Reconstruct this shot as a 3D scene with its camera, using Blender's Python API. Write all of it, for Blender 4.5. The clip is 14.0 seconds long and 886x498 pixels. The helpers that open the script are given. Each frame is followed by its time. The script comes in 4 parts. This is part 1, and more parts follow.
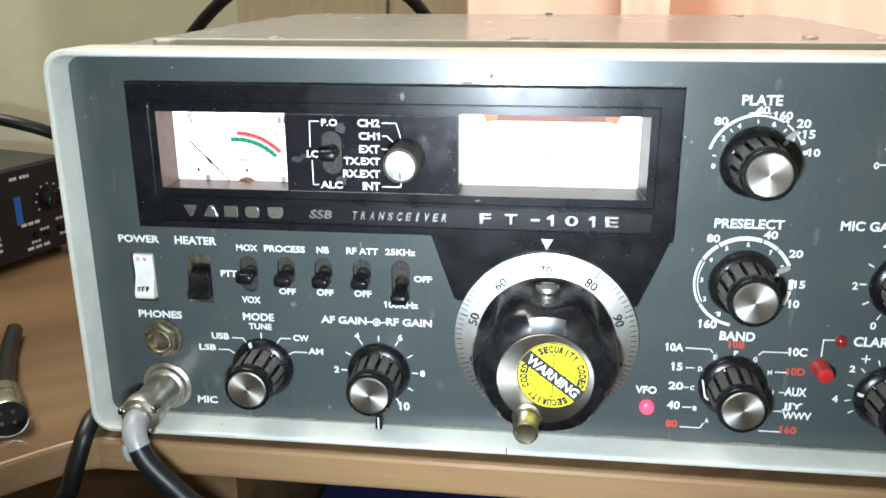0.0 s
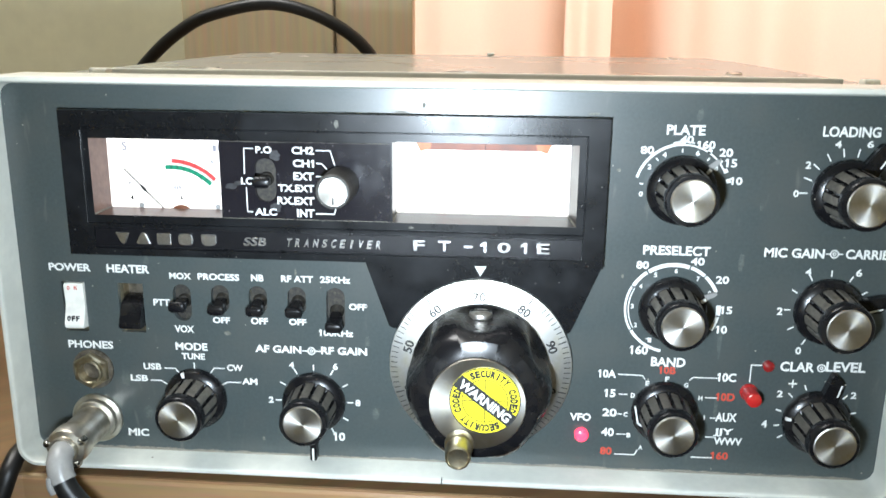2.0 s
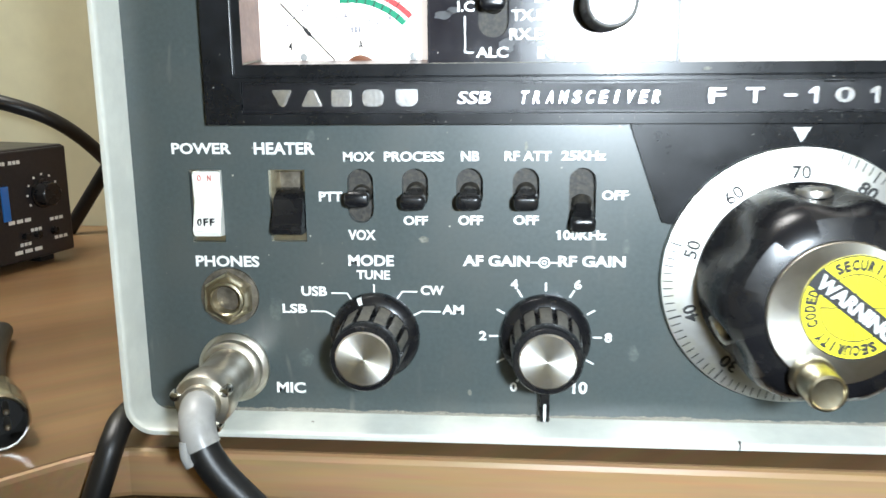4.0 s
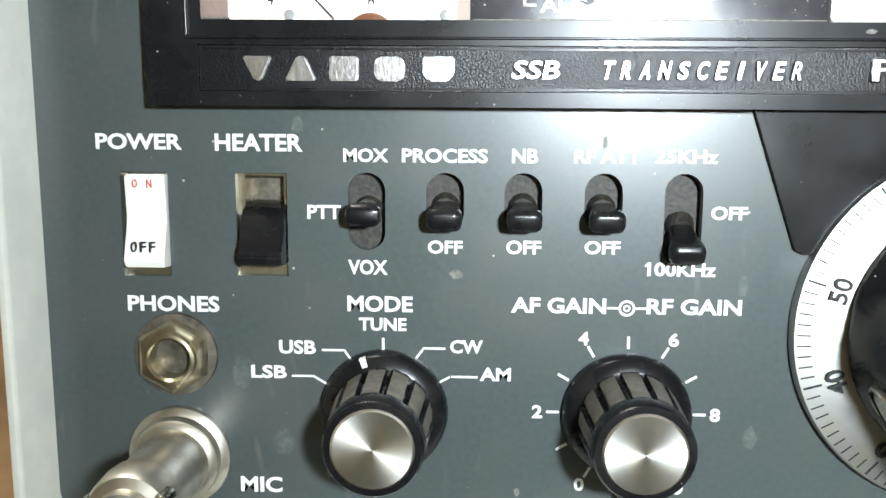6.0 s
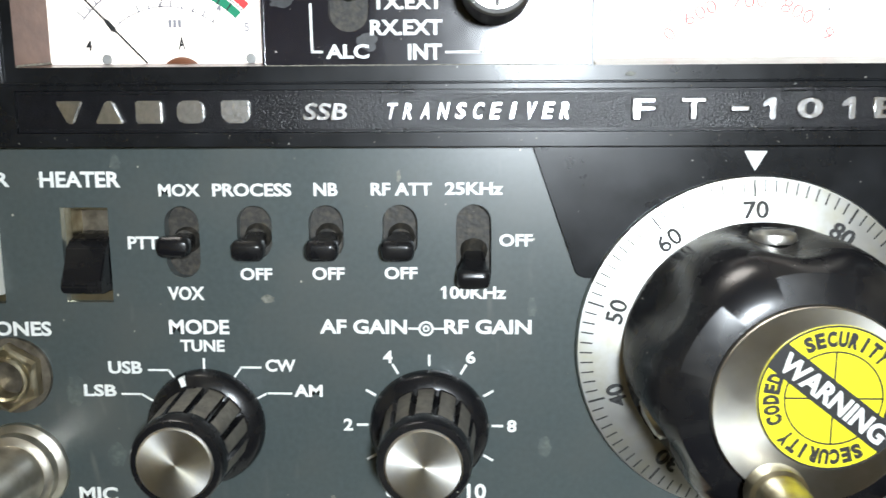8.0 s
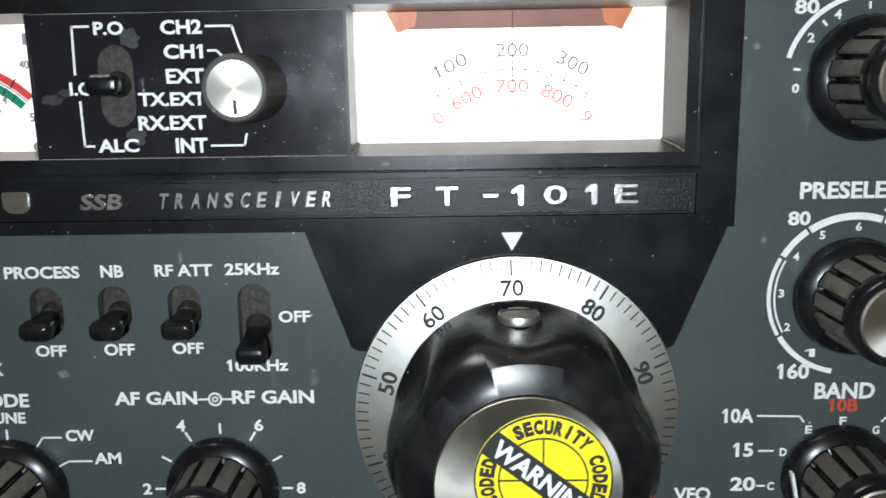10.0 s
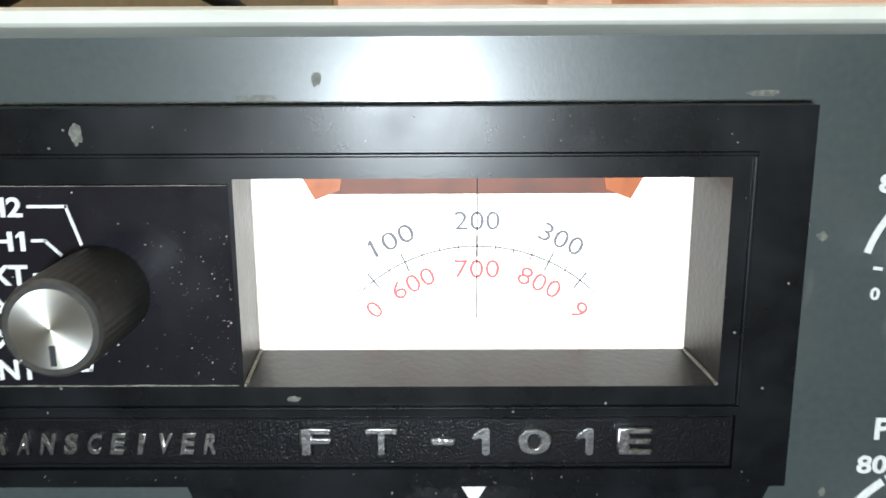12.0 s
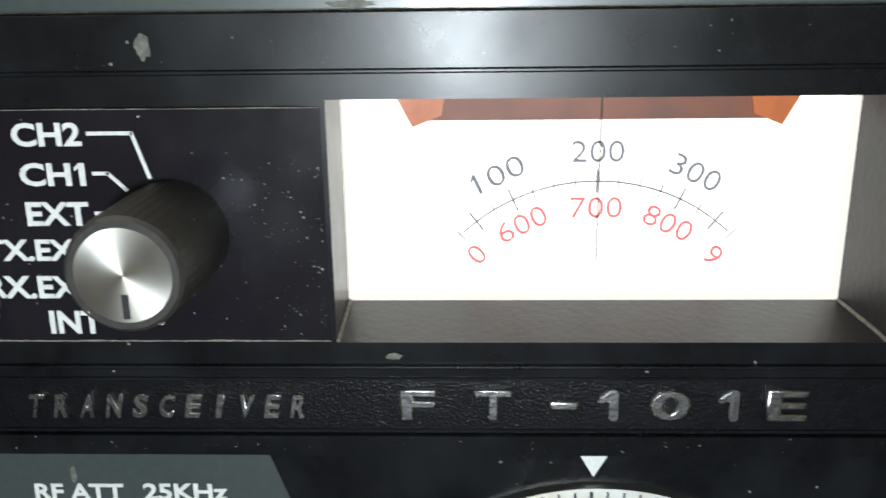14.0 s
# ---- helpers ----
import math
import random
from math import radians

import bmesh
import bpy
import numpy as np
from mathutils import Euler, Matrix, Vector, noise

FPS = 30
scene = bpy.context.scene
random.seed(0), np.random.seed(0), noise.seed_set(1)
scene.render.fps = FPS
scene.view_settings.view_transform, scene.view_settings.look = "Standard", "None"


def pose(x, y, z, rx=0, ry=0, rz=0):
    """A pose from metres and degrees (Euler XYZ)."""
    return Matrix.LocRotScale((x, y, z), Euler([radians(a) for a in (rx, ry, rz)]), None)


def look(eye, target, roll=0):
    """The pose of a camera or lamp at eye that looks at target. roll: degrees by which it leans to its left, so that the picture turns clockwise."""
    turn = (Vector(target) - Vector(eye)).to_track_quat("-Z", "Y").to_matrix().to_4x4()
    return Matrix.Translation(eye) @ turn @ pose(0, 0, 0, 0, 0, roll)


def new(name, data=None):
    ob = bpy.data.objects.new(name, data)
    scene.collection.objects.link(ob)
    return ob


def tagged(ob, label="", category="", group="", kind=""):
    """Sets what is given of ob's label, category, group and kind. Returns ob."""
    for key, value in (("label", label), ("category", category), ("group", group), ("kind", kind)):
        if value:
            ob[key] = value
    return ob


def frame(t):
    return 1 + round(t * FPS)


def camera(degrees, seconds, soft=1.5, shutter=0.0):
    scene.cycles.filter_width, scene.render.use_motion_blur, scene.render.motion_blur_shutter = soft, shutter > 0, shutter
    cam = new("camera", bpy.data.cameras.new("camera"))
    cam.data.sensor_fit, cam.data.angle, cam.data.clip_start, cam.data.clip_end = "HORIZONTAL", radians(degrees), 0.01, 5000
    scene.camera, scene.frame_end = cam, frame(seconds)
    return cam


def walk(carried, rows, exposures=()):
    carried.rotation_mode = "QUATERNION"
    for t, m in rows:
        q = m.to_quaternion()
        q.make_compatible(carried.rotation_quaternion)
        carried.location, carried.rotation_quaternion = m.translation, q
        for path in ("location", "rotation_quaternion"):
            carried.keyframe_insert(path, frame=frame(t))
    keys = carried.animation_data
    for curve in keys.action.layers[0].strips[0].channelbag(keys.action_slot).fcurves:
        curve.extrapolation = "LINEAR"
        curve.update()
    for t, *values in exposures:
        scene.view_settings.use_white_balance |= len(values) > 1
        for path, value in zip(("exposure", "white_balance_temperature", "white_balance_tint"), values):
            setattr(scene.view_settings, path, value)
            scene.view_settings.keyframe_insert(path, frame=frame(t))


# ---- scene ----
cam = camera(54.33, 14.0, soft=1.5, shutter=0.4)
PATH = [
    (0.0, (0.00800, -0.30844, 0.18726), (-0.02571, -0.02494, 0.09508), -0.17),
    (0.5, (0.00950, -0.31006, 0.19017), (-0.02397, -0.02365, 0.10738), -0.18),
    (1.0, (0.01350, -0.31753, 0.19452), (-0.01215, -0.02792, 0.12056), 0.36),
    (1.5, (0.01600, -0.31737, 0.18669), (-0.00626, -0.02635, 0.11733), 0.65),
    (2.0, (0.01734, -0.31196, 0.17984), (-0.00243, -0.02230, 0.10428), 0.61),
    (2.5, (0.01939, -0.30616, 0.16735), (-0.00055, -0.01713, 0.08950), 0.45),
    (3.0, (-0.00768, -0.29391, 0.13943), (-0.02195, -0.00195, 0.07197), 0.24),
    (3.5, (-0.04368, -0.26331, 0.12121), (-0.06960, 0.02821, 0.05526), -0.64),
    (6.0, (-0.08401, -0.16441, 0.09330), (-0.09598, 0.13157, 0.04583), 0.42),
    (6.5, (-0.07781, -0.16375, 0.09656), (-0.08963, 0.13132, 0.04367), 0.29),
    (7.0, (-0.06750, -0.16787, 0.09906), (-0.07800, 0.12725, 0.04620), 0.13),
    (7.5, (-0.05475, -0.17054, 0.10267), (-0.06795, 0.12407, 0.04762), -0.13),
    (8.0, (-0.04413, -0.17413, 0.10329), (-0.05643, 0.12109, 0.05136), -0.31),
    (10.5, (0.00715, -0.17895, 0.13028), (0.00083, 0.11356, 0.06396), -1.02),
    (11.0, (0.01035, -0.16266, 0.13671), (0.00341, 0.12793, 0.06248), -1.01),
    (11.5, (0.00725, -0.13807, 0.15207), (0.00504, 0.15379, 0.08269), -0.37),
    (12.0, (0.00647, -0.11915, 0.15593), (0.00491, 0.17291, 0.08737), -0.28),
    (12.5, (0.00914, -0.10759, 0.15205), (-0.00085, 0.18376, 0.08120), -0.98),
    (13.0, (0.00902, -0.10427, 0.14987), (-0.00381, 0.18457, 0.06983), -1.24),
    (13.5, (0.00445, -0.10414, 0.14868), (-0.00726, 0.18364, 0.06474), -1.24),
    (14.0, (-0.00578, -0.10306, 0.15017), (-0.01551, 0.18446, 0.06508), -0.75),
]
EXPOSURES = [(0.0, 0.42, 6100, 10), (3.0, 0.46, 6100, 10), (3.5, 0.74, 6150, 10), (6.0, 0.66, 6450, 10), (7.0, 0.41, 6500, 10), (8.0, 0.22, 6500, 12), (10.5, -0.55, 6400, 12), (12.0, -0.33, 6400, 10), (12.5, -0.20, 6400, 10), (13.0, -0.34, 6450, 10), (14.0, -0.68, 6500, 10)]
walk(cam, [(t, look(eye, target, roll)) for t, eye, target, roll in PATH], EXPOSURES)

# world: dim daylight sky outside the closed room
world = bpy.data.worlds.new("world")
scene.world = world
world.use_nodes = True
sky = world.node_tree.nodes.new("ShaderNodeTexSky")
sky.sky_type, sky.sun_disc, sky.sun_elevation, sky.sun_rotation = "NISHITA", False, radians(35), radians(0)
world.node_tree.links.new(sky.outputs[0], world.node_tree.nodes["Background"].inputs[0])
world.node_tree.nodes["Background"].inputs[1].default_value = 0.1


def lamp(name, kind, m, energy, colour, size):
    data = bpy.data.lights.new(name, kind)
    data.energy, data.color = energy, colour
    if kind == "AREA":
        data.shape, data.size, data.size_y = "RECTANGLE", size[0], size[1]
    elif kind == "SPOT":
        data.shadow_soft_size, data.spot_size, data.spot_blend = size, radians(98), 1.0
    else:
        data.shadow_soft_size = size
    ob = new(name, data)
    ob.matrix_basis = m
    return ob


# the filming phone's torch, and the room's window light behind the curtain
torch = lamp("torch_light", "SPOT", look((-0.008, -0.285, 0.130), (-0.004, 0.0, 0.106)), 5.9, (0.84, 0.94, 1.0), 0.012)
window_light = lamp("window_light", "AREA", look((0.16, 0.66, 0.50), (0.12, 0.0, 0.25)), 8.5, (1.0, 0.96, 0.94), (0.9, 0.9))
# added fill lamp, no known source: brightens the wall, cabinet and desk
fill_light = lamp("fill_light", "AREA", look((-0.5, 0.0, 1.35), (-0.25, 0.25, 0.1)), 15.0, (1.0, 0.96, 0.89), (0.5, 0.5))

MM = 0.001


# ---- materials ----
def material(name, colour, rough=0.5, metal=0.0, grain=0.0, grain_size=0.002, stain=0.0, stain_size=0.03, bump=0.0, bump_size=0.001,
             speck=None, coat=0.0, second=None, emit=0.0, transmission=0.0, vary=0.0, ior=1.5, scuff=None, coat_rough=0.15):
    """Principled surface with colour variation at two scales, light specks of dust and fine relief."""
    m = bpy.data.materials.new(name)
    m.use_nodes = True
    nt = m.node_tree
    n, l = nt.nodes, nt.links
    b = n["Principled BSDF"]
    b.inputs["Base Color"].default_value = (*colour, 1)
    b.inputs["Roughness"].default_value, b.inputs["Metallic"].default_value = rough, metal
    b.inputs["IOR"].default_value = ior
    b.inputs["Coat Weight"].default_value = coat
    b.inputs["Coat Roughness"].default_value = coat_rough
    b.inputs["Transmission Weight"].default_value = transmission
    if emit:
        b.inputs["Emission Color"].default_value, b.inputs["Emission Strength"].default_value = (*colour, 1), emit
    co = n.new("ShaderNodeTexCoord")
    geo = n.new("ShaderNodeNewGeometry")
    place = geo.outputs["Position"]
    out = None

    def tex(size, detail=4.0):
        t = n.new("ShaderNodeTexNoise")
        t.inputs["Scale"].default_value, t.inputs["Detail"].default_value = 1.0 / size, detail
        l.new(place, t.inputs["Vector"])
        return t

    def mix(fac, a, c, kind="MIX"):
        x = n.new("ShaderNodeMix")
        x.data_type, x.blend_type = "RGBA", kind
        for s, v in ((0, fac), (6, a), (7, c)):
            if isinstance(v, (float, int)):
                x.inputs[s].default_value = v
            elif isinstance(v, tuple):
                x.inputs[s].default_value = (*v, 1)
            else:
                l.new(v, x.inputs[s])
        return x.outputs[2]

    def ramp(v, lo, hi):
        r = n.new("ShaderNodeMapRange")
        r.inputs[1].default_value, r.inputs[2].default_value = lo, hi
        l.new(v, r.inputs[0])
        return r.outputs[0]

    out = colour
    if grain:
        g = tex(grain_size)
        out = mix(ramp(g.outputs[0], 0.3, 0.7), tuple(c * (1 - grain) for c in colour), tuple(min(1, c * (1 + grain)) for c in colour))
    if stain:
        s = tex(stain_size, 6.0)
        out = mix(ramp(s.outputs[0], 0.45, 0.75), out, second or tuple(c * (1 - stain) for c in colour))
        rr = n.new("ShaderNodeMapRange")
        rr.inputs[1].default_value, rr.inputs[2].default_value, rr.inputs[3].default_value, rr.inputs[4].default_value = 0.3, 0.75, max(0.02, rough - 0.03), min(1, rough + 0.06)
        l.new(s.outputs[0], rr.inputs[0])
        l.new(rr.outputs[0], b.inputs["Roughness"])
    if speck:
        amount, size, tint = speck
        v = n.new("ShaderNodeTexVoronoi")
        v.inputs["Scale"].default_value = 1.0 / size
        l.new(place, v.inputs["Vector"])
        cut = n.new("ShaderNodeMath")
        cut.operation = "LESS_THAN"
        l.new(v.outputs["Distance"], cut.inputs[0])
        cut.inputs[1].default_value = 0.09
        few = n.new("ShaderNodeSeparateColor")
        l.new(v.outputs["Color"], few.inputs[0])
        pick = n.new("ShaderNodeMath")
        pick.operation = "LESS_THAN"
        l.new(few.outputs[0], pick.inputs[0])
        pick.inputs[1].default_value = amount
        both = n.new("ShaderNodeMath")
        both.operation = "MULTIPLY"
        l.new(cut.outputs[0], both.inputs[0])
        l.new(pick.outputs[0], both.inputs[1])
        out = mix(both.outputs[0], out, tint)
    if scuff:
        mp = n.new("ShaderNodeMapping")
        mp.inputs["Scale"].default_value = (260, 260, 60)
        mp.inputs["Rotation"].default_value = (0, 0.25, 0)
        l.new(place, mp.inputs["Vector"])
        t = n.new("ShaderNodeTexNoise")
        t.inputs["Scale"].default_value, t.inputs["Detail"].default_value = 1.0, 2.0
        l.new(mp.outputs[0], t.inputs["Vector"])
        big = tex(0.045, 2.0)
        both = n.new("ShaderNodeMath")
        both.operation = "MULTIPLY"
        l.new(ramp(t.outputs[0], 0.62, 0.74), both.inputs[0])
        l.new(ramp(big.outputs[0], 0.52, 0.62), both.inputs[1])
        half = n.new("ShaderNodeMath")
        half.operation = "MULTIPLY"
        l.new(both.outputs[0], half.inputs[0])
        half.inputs[1].default_value = 0.85
        out = mix(half.outputs[0], out, scuff)
    if vary:
        info = n.new("ShaderNodeObjectInfo")
        out = mix(info.outputs["Random"], out, tuple(c * (1 - vary) for c in colour))
    if not isinstance(out, tuple):
        l.new(out, b.inputs["Base Color"])
    if bump:
        t = tex(bump_size, 3.0)
        bp = n.new("ShaderNodeBump")
        bp.inputs["Strength"].default_value, bp.inputs["Distance"].default_value = bump, 0.0004
        l.new(t.outputs[0], bp.inputs["Height"])
        l.new(bp.outputs[0], b.inputs["Normal"])
    return m


def spun_metal(name, colour, rough=0.28, stretch=0.7):
    """Turned aluminium: fine rings round the local y axis that stretch the highlight into a fan."""
    m = material(name, colour, rough, 1.0, grain=0.05, grain_size=0.004, stain=0.4, stain_size=0.005, second=tuple(c * q for c, q in zip(colour, (0.84, 0.80, 0.66))))
    nt = m.node_tree
    b = nt.nodes["Principled BSDF"]
    b.inputs["Anisotropic"].default_value = stretch
    tan = nt.nodes.new("ShaderNodeTangent")
    tan.direction_type, tan.axis = "RADIAL", "Y"
    nt.links.new(tan.outputs[0], b.inputs["Tangent"])
    return m


def wood(name, light, dark, along="X", size=0.05, rough=0.4, turn=0.0):
    m = bpy.data.materials.new(name)
    m.use_nodes = True
    nt = m.node_tree
    n, l = nt.nodes, nt.links
    b = n["Principled BSDF"]
    geo = n.new("ShaderNodeNewGeometry")
    mp = n.new("ShaderNodeMapping")
    stretch = {"X": (0.06, 1, 1), "Y": (1, 0.06, 1), "Z": (1, 1, 0.06)}[along]
    mp.inputs["Scale"].default_value = tuple(s / size for s in stretch)
    way = n.new("ShaderNodeMapping")
    way.inputs["Rotation"].default_value = (0, 0, radians(turn))
    l.new(geo.outputs["Position"], way.inputs["Vector"])
    l.new(way.outputs[0], mp.inputs["Vector"])
    a = n.new("ShaderNodeTexNoise")
    a.inputs["Scale"].default_value, a.inputs["Detail"].default_value, a.inputs["Distortion"].default_value = 1.2, 5, 1.2
    f = n.new("ShaderNodeTexNoise")
    f.inputs["Scale"].default_value, f.inputs["Detail"].default_value = 14.0, 3
    l.new(mp.outputs[0], a.inputs["Vector"])
    l.new(mp.outputs[0], f.inputs["Vector"])
    r = n.new("ShaderNodeValToRGB")
    r.color_ramp.elements[0].position, r.color_ramp.elements[0].color = 0.33, (*dark, 1)
    r.color_ramp.elements[1].position, r.color_ramp.elements[1].color = 0.66, (*light, 1)
    l.new(a.outputs[0], r.inputs[0])
    x = n.new("ShaderNodeMix")
    x.data_type, x.blend_type = "RGBA", "MULTIPLY"
    x.inputs[0].default_value = 0.35
    l.new(r.outputs[0], x.inputs[6])
    l.new(f.outputs[1], x.inputs[7])
    l.new(x.outputs[2], b.inputs["Base Color"])
    b.inputs["Roughness"].default_value = rough
    bp = n.new("ShaderNodeBump")
    bp.inputs["Strength"].default_value, bp.inputs["Distance"].default_value = 0.08, 0.0003
    l.new(f.outputs[0], bp.inputs["Height"])
    l.new(bp.outputs[0], b.inputs["Normal"])
    return m


DUST = (0.42, 0.40, 0.34)
PANEL = material("panel_paint", (0.055, 0.069, 0.069), 0.34, coat=0.5, coat_rough=0.24, scuff=(0.11, 0.115, 0.105), grain=0.10, grain_size=0.0012, stain=0.3, stain_size=0.022,
                 second=(0.066, 0.074, 0.070), bump=0.03, bump_size=0.0006, speck=(0.08, 0.0030, DUST))
CREAM = material("cream_enamel", (0.70, 0.705, 0.63), 0.38, grain=0.04, grain_size=0.003, stain=0.3, stain_size=0.02, second=(0.58, 0.59, 0.53), bump=0.08, speck=(0.05, 0.006, (0.22, 0.19, 0.14)))
COVER = material("cover_paint", (0.35, 0.35, 0.315), 0.22, grain=0.05, stain=0.12, stain_size=0.04, bump=0.03, bump_size=0.003)
BLACK = material("black_moulding", (0.0065, 0.007, 0.008), 0.28, ior=1.34, grain=0.2, grain_size=0.002, stain=0.4, stain_size=0.012, second=(0.013, 0.014, 0.016),
                 bump=0.02, bump_size=0.0004, speck=(0.12, 0.0022, (0.20, 0.195, 0.18)))
LEATHER = material("grained_plastic", (0.0065, 0.0065, 0.008), 0.28, ior=1.33, grain=0.2, bump=0.3, bump_size=0.00032)
GLOSS = material("gloss_black_plate", (0.011, 0.010, 0.014), 0.17, stain=0.4, stain_size=0.01, second=(0.016, 0.015, 0.019), speck=(0.3, 0.0022, (0.34, 0.31, 0.28)))
KNOB = material("black_bakelite", (0.006, 0.006, 0.007), 0.26, ior=1.42, stain=0.4, stain_size=0.006, second=(0.014, 0.013, 0.012), speck=(0.05, 0.002, DUST))
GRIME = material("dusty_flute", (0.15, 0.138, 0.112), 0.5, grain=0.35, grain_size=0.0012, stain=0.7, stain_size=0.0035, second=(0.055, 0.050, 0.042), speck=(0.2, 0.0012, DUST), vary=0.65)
WHITE = material("white_print", (0.78, 0.79, 0.76), 0.5, grain=0.08, grain_size=0.0008)
RED = material("red_print", (0.55, 0.07, 0.04), 0.5, grain=0.1, grain_size=0.0008)
SPUN = spun_metal("turned_aluminium", (0.84, 0.83, 0.79), 0.38)
FACEMETAL = spun_metal("brushed_knob_face", (0.47, 0.455, 0.415), 0.36)
SATIN = spun_metal("satin_dial_metal", (0.54, 0.54, 0.52), 0.44, 0.35)
NICKEL = material("bright_nickel", (0.85, 0.83, 0.78), 0.38, 1.0, grain=0.1, stain=0.3, stain_size=0.003, second=(0.5, 0.46, 0.38))
CHROME = material("worn_chrome", (0.60, 0.57, 0.50), 0.40, 1.0, stain=0.5, stain_size=0.006, second=(0.36, 0.31, 0.22), bump=0.05)
PLATED = material("bright_plating", (0.50, 0.49, 0.46), 0.17, 1.0, stain=0.4, stain_size=0.005, second=(0.30, 0.28, 0.23))
BRASS = material("tarnished_brass", (0.44, 0.40, 0.29), 0.32, 1.0, stain=0.6, stain_size=0.004, second=(0.26, 0.21, 0.13))
BRASSPLATE = material("grimy_slot_plate", (0.020, 0.018, 0.014), 0.6, 0.0, grain=0.4, grain_size=0.0008, stain=0.7, stain_size=0.0016, second=(0.060, 0.050, 0.036), bump=0.4)
LETTER = material("silvered_letter", (0.66, 0.66, 0.67), 0.27, 1.0, grain=0.15, grain_size=0.001, bump=0.2)
GRIMYMETAL = material("grimy_washer", (0.16, 0.14, 0.11), 0.45, 0.7, grain=0.3, stain=0.6, stain_size=0.003, second=(0.06, 0.05, 0.035), bump=0.3)
SMUDGE = material("dried_smudge", (0.15, 0.15, 0.125), 0.6, grain=0.4, grain_size=0.0008, stain=0.5, stain_size=0.002)
FAINT = material("faint_smear", (0.082, 0.096, 0.088), 0.5, grain=0.25, grain_size=0.0009, stain=0.6, stain_size=0.003, second=(0.056, 0.069, 0.068))
DUSTY = material("settled_dust", (0.20, 0.185, 0.15), 0.85, grain=0.4, grain_size=0.0007)
IVORY = material("ivory_rocker", (0.80, 0.79, 0.72), 0.32, stain=0.2, stain_size=0.006)
INK = material("black_ink", (0.015, 0.015, 0.015), 0.6)
DARK = material("dark_inside", (0.010, 0.010, 0.010), 0.7, grain=0.2)
LEDRED = material("lit_red_lens", (1.0, 0.05, 0.10), 0.25, emit=1.6)
LENSRED = material("red_lens", (0.42, 0.02, 0.018), 0.15, coat=0.5, emit=0.04)
LENSDARK = material("unlit_red_lens", (0.22, 0.012, 0.012), 0.15, coat=0.5)
YELLOW = material("yellow_vinyl", (0.84, 0.76, 0.02), 0.38, grain=0.05)
DIALFACE = material("backlit_dial", (1.0, 0.96, 0.88), 0.5, emit=1.7)
METERFACE = material("backlit_meter", (1.0, 0.93, 0.86), 0.5, emit=0.55)
DIALINK = material("dial_ink", (0.20, 0.20, 0.22), 0.6, emit=0.5)
DIALRED = material("dial_red_ink", (0.70, 0.16, 0.16), 0.6, emit=0.7)
PIVOT = material("brown_pivot", (0.20, 0.07, 0.03), 0.45, stain=0.4, stain_size=0.003)
METERGREEN = material("meter_green", (0.0, 0.24, 0.12), 0.6)
METERRED = material("meter_red", (0.70, 0.05, 0.05), 0.6)
# mask film: shade under the window top is put into this browner orange
ORANGE = material("shaded_orange_mask", (0.26, 0.075, 0.035), 0.5, stain=0.6, stain_size=0.008, second=(0.13, 0.07, 0.055))
BRIGHTORANGE = material("bright_orange_film", (0.62, 0.15, 0.03), 0.45, stain=0.3, stain_size=0.004)
RUBBER = material("black_rubber", (0.008, 0.008, 0.008), 0.42, grain=0.2, bump=0.1)
TAPE = material("grey_tape", (0.30, 0.30, 0.29), 0.35, grain=0.1, stain=0.3, stain_size=0.008, bump=0.2, bump_size=0.004)
KNOBDUST = material("dusty_bakelite", (0.034, 0.031, 0.026), 0.55, grain=0.3, grain_size=0.001, stain=0.5, stain_size=0.005, second=(0.02, 0.019, 0.017), speck=(0.1, 0.0015, DUST))
DESKTOP = wood("beech_laminate", (0.245, 0.145, 0.068), (0.150, 0.084, 0.037), "X", 0.05, 0.36, -42)
EDGING = wood("beech_edging", (0.46, 0.285, 0.145), (0.38, 0.225, 0.11), "X", 0.03, 0.34)
CABINET = wood("tan_board", (0.82, 0.68, 0.45), (0.76, 0.60, 0.36), "Z", 0.06, 0.5)
WALL = material("cream_wall", (0.72, 0.69, 0.48), 0.7, grain=0.03, grain_size=0.01, stain=0.12, stain_size=0.2, bump=0.1, bump_size=0.004)
CARPET = material("dark_carpet", (0.05, 0.045, 0.04), 0.9, grain=0.4, grain_size=0.004, bump=0.5)
CEIL = material("ceiling_paint", (0.78, 0.77, 0.72), 0.8, grain=0.03, grain_size=0.02)
BOXBLACK = material("instrument_black", (0.016, 0.016, 0.019), 0.35, grain=0.2, stain=0.3)
BLUE = material("blue_window", (0.02, 0.16, 0.55), 0.2, coat=0.4)
NAVY = material("navy_box", (0.012, 0.014, 0.05), 0.5, grain=0.2)
GREYLCD = material("dark_display", (0.03, 0.035, 0.045), 0.12)


# ---- mesh helpers ----
def thing(name, at, label, category, group="", kind=""):
    e = new(name)
    e.empty_display_size = 0.02
    e.matrix_basis = Matrix.Translation(Vector(at))
    return tagged(e, label, category, group, kind)


ORIGIN = {}


def part(name, bm, mat, parent=None, label="", at=(0, 0, 0), turn=None, smooth=False):
    """One mesh under parent; at (metres) and turn place the mesh's own origin in the world."""
    if isinstance(bm, bmesh.types.BMesh):
        me = bpy.data.meshes.new(name)
        bm.normal_update()
        bm.to_mesh(me)
        bm.free()
    else:
        me = bm
    if not me.materials:
        me.materials.append(mat)
    if smooth:
        for p in me.polygons:
            p.use_smooth = True
        me.set_sharp_from_angle(angle=radians(35))
    ob = new(name, me)
    m = Matrix.Translation(Vector(at)) @ (turn or Matrix.Identity(4))
    ORIGIN[ob.name] = m
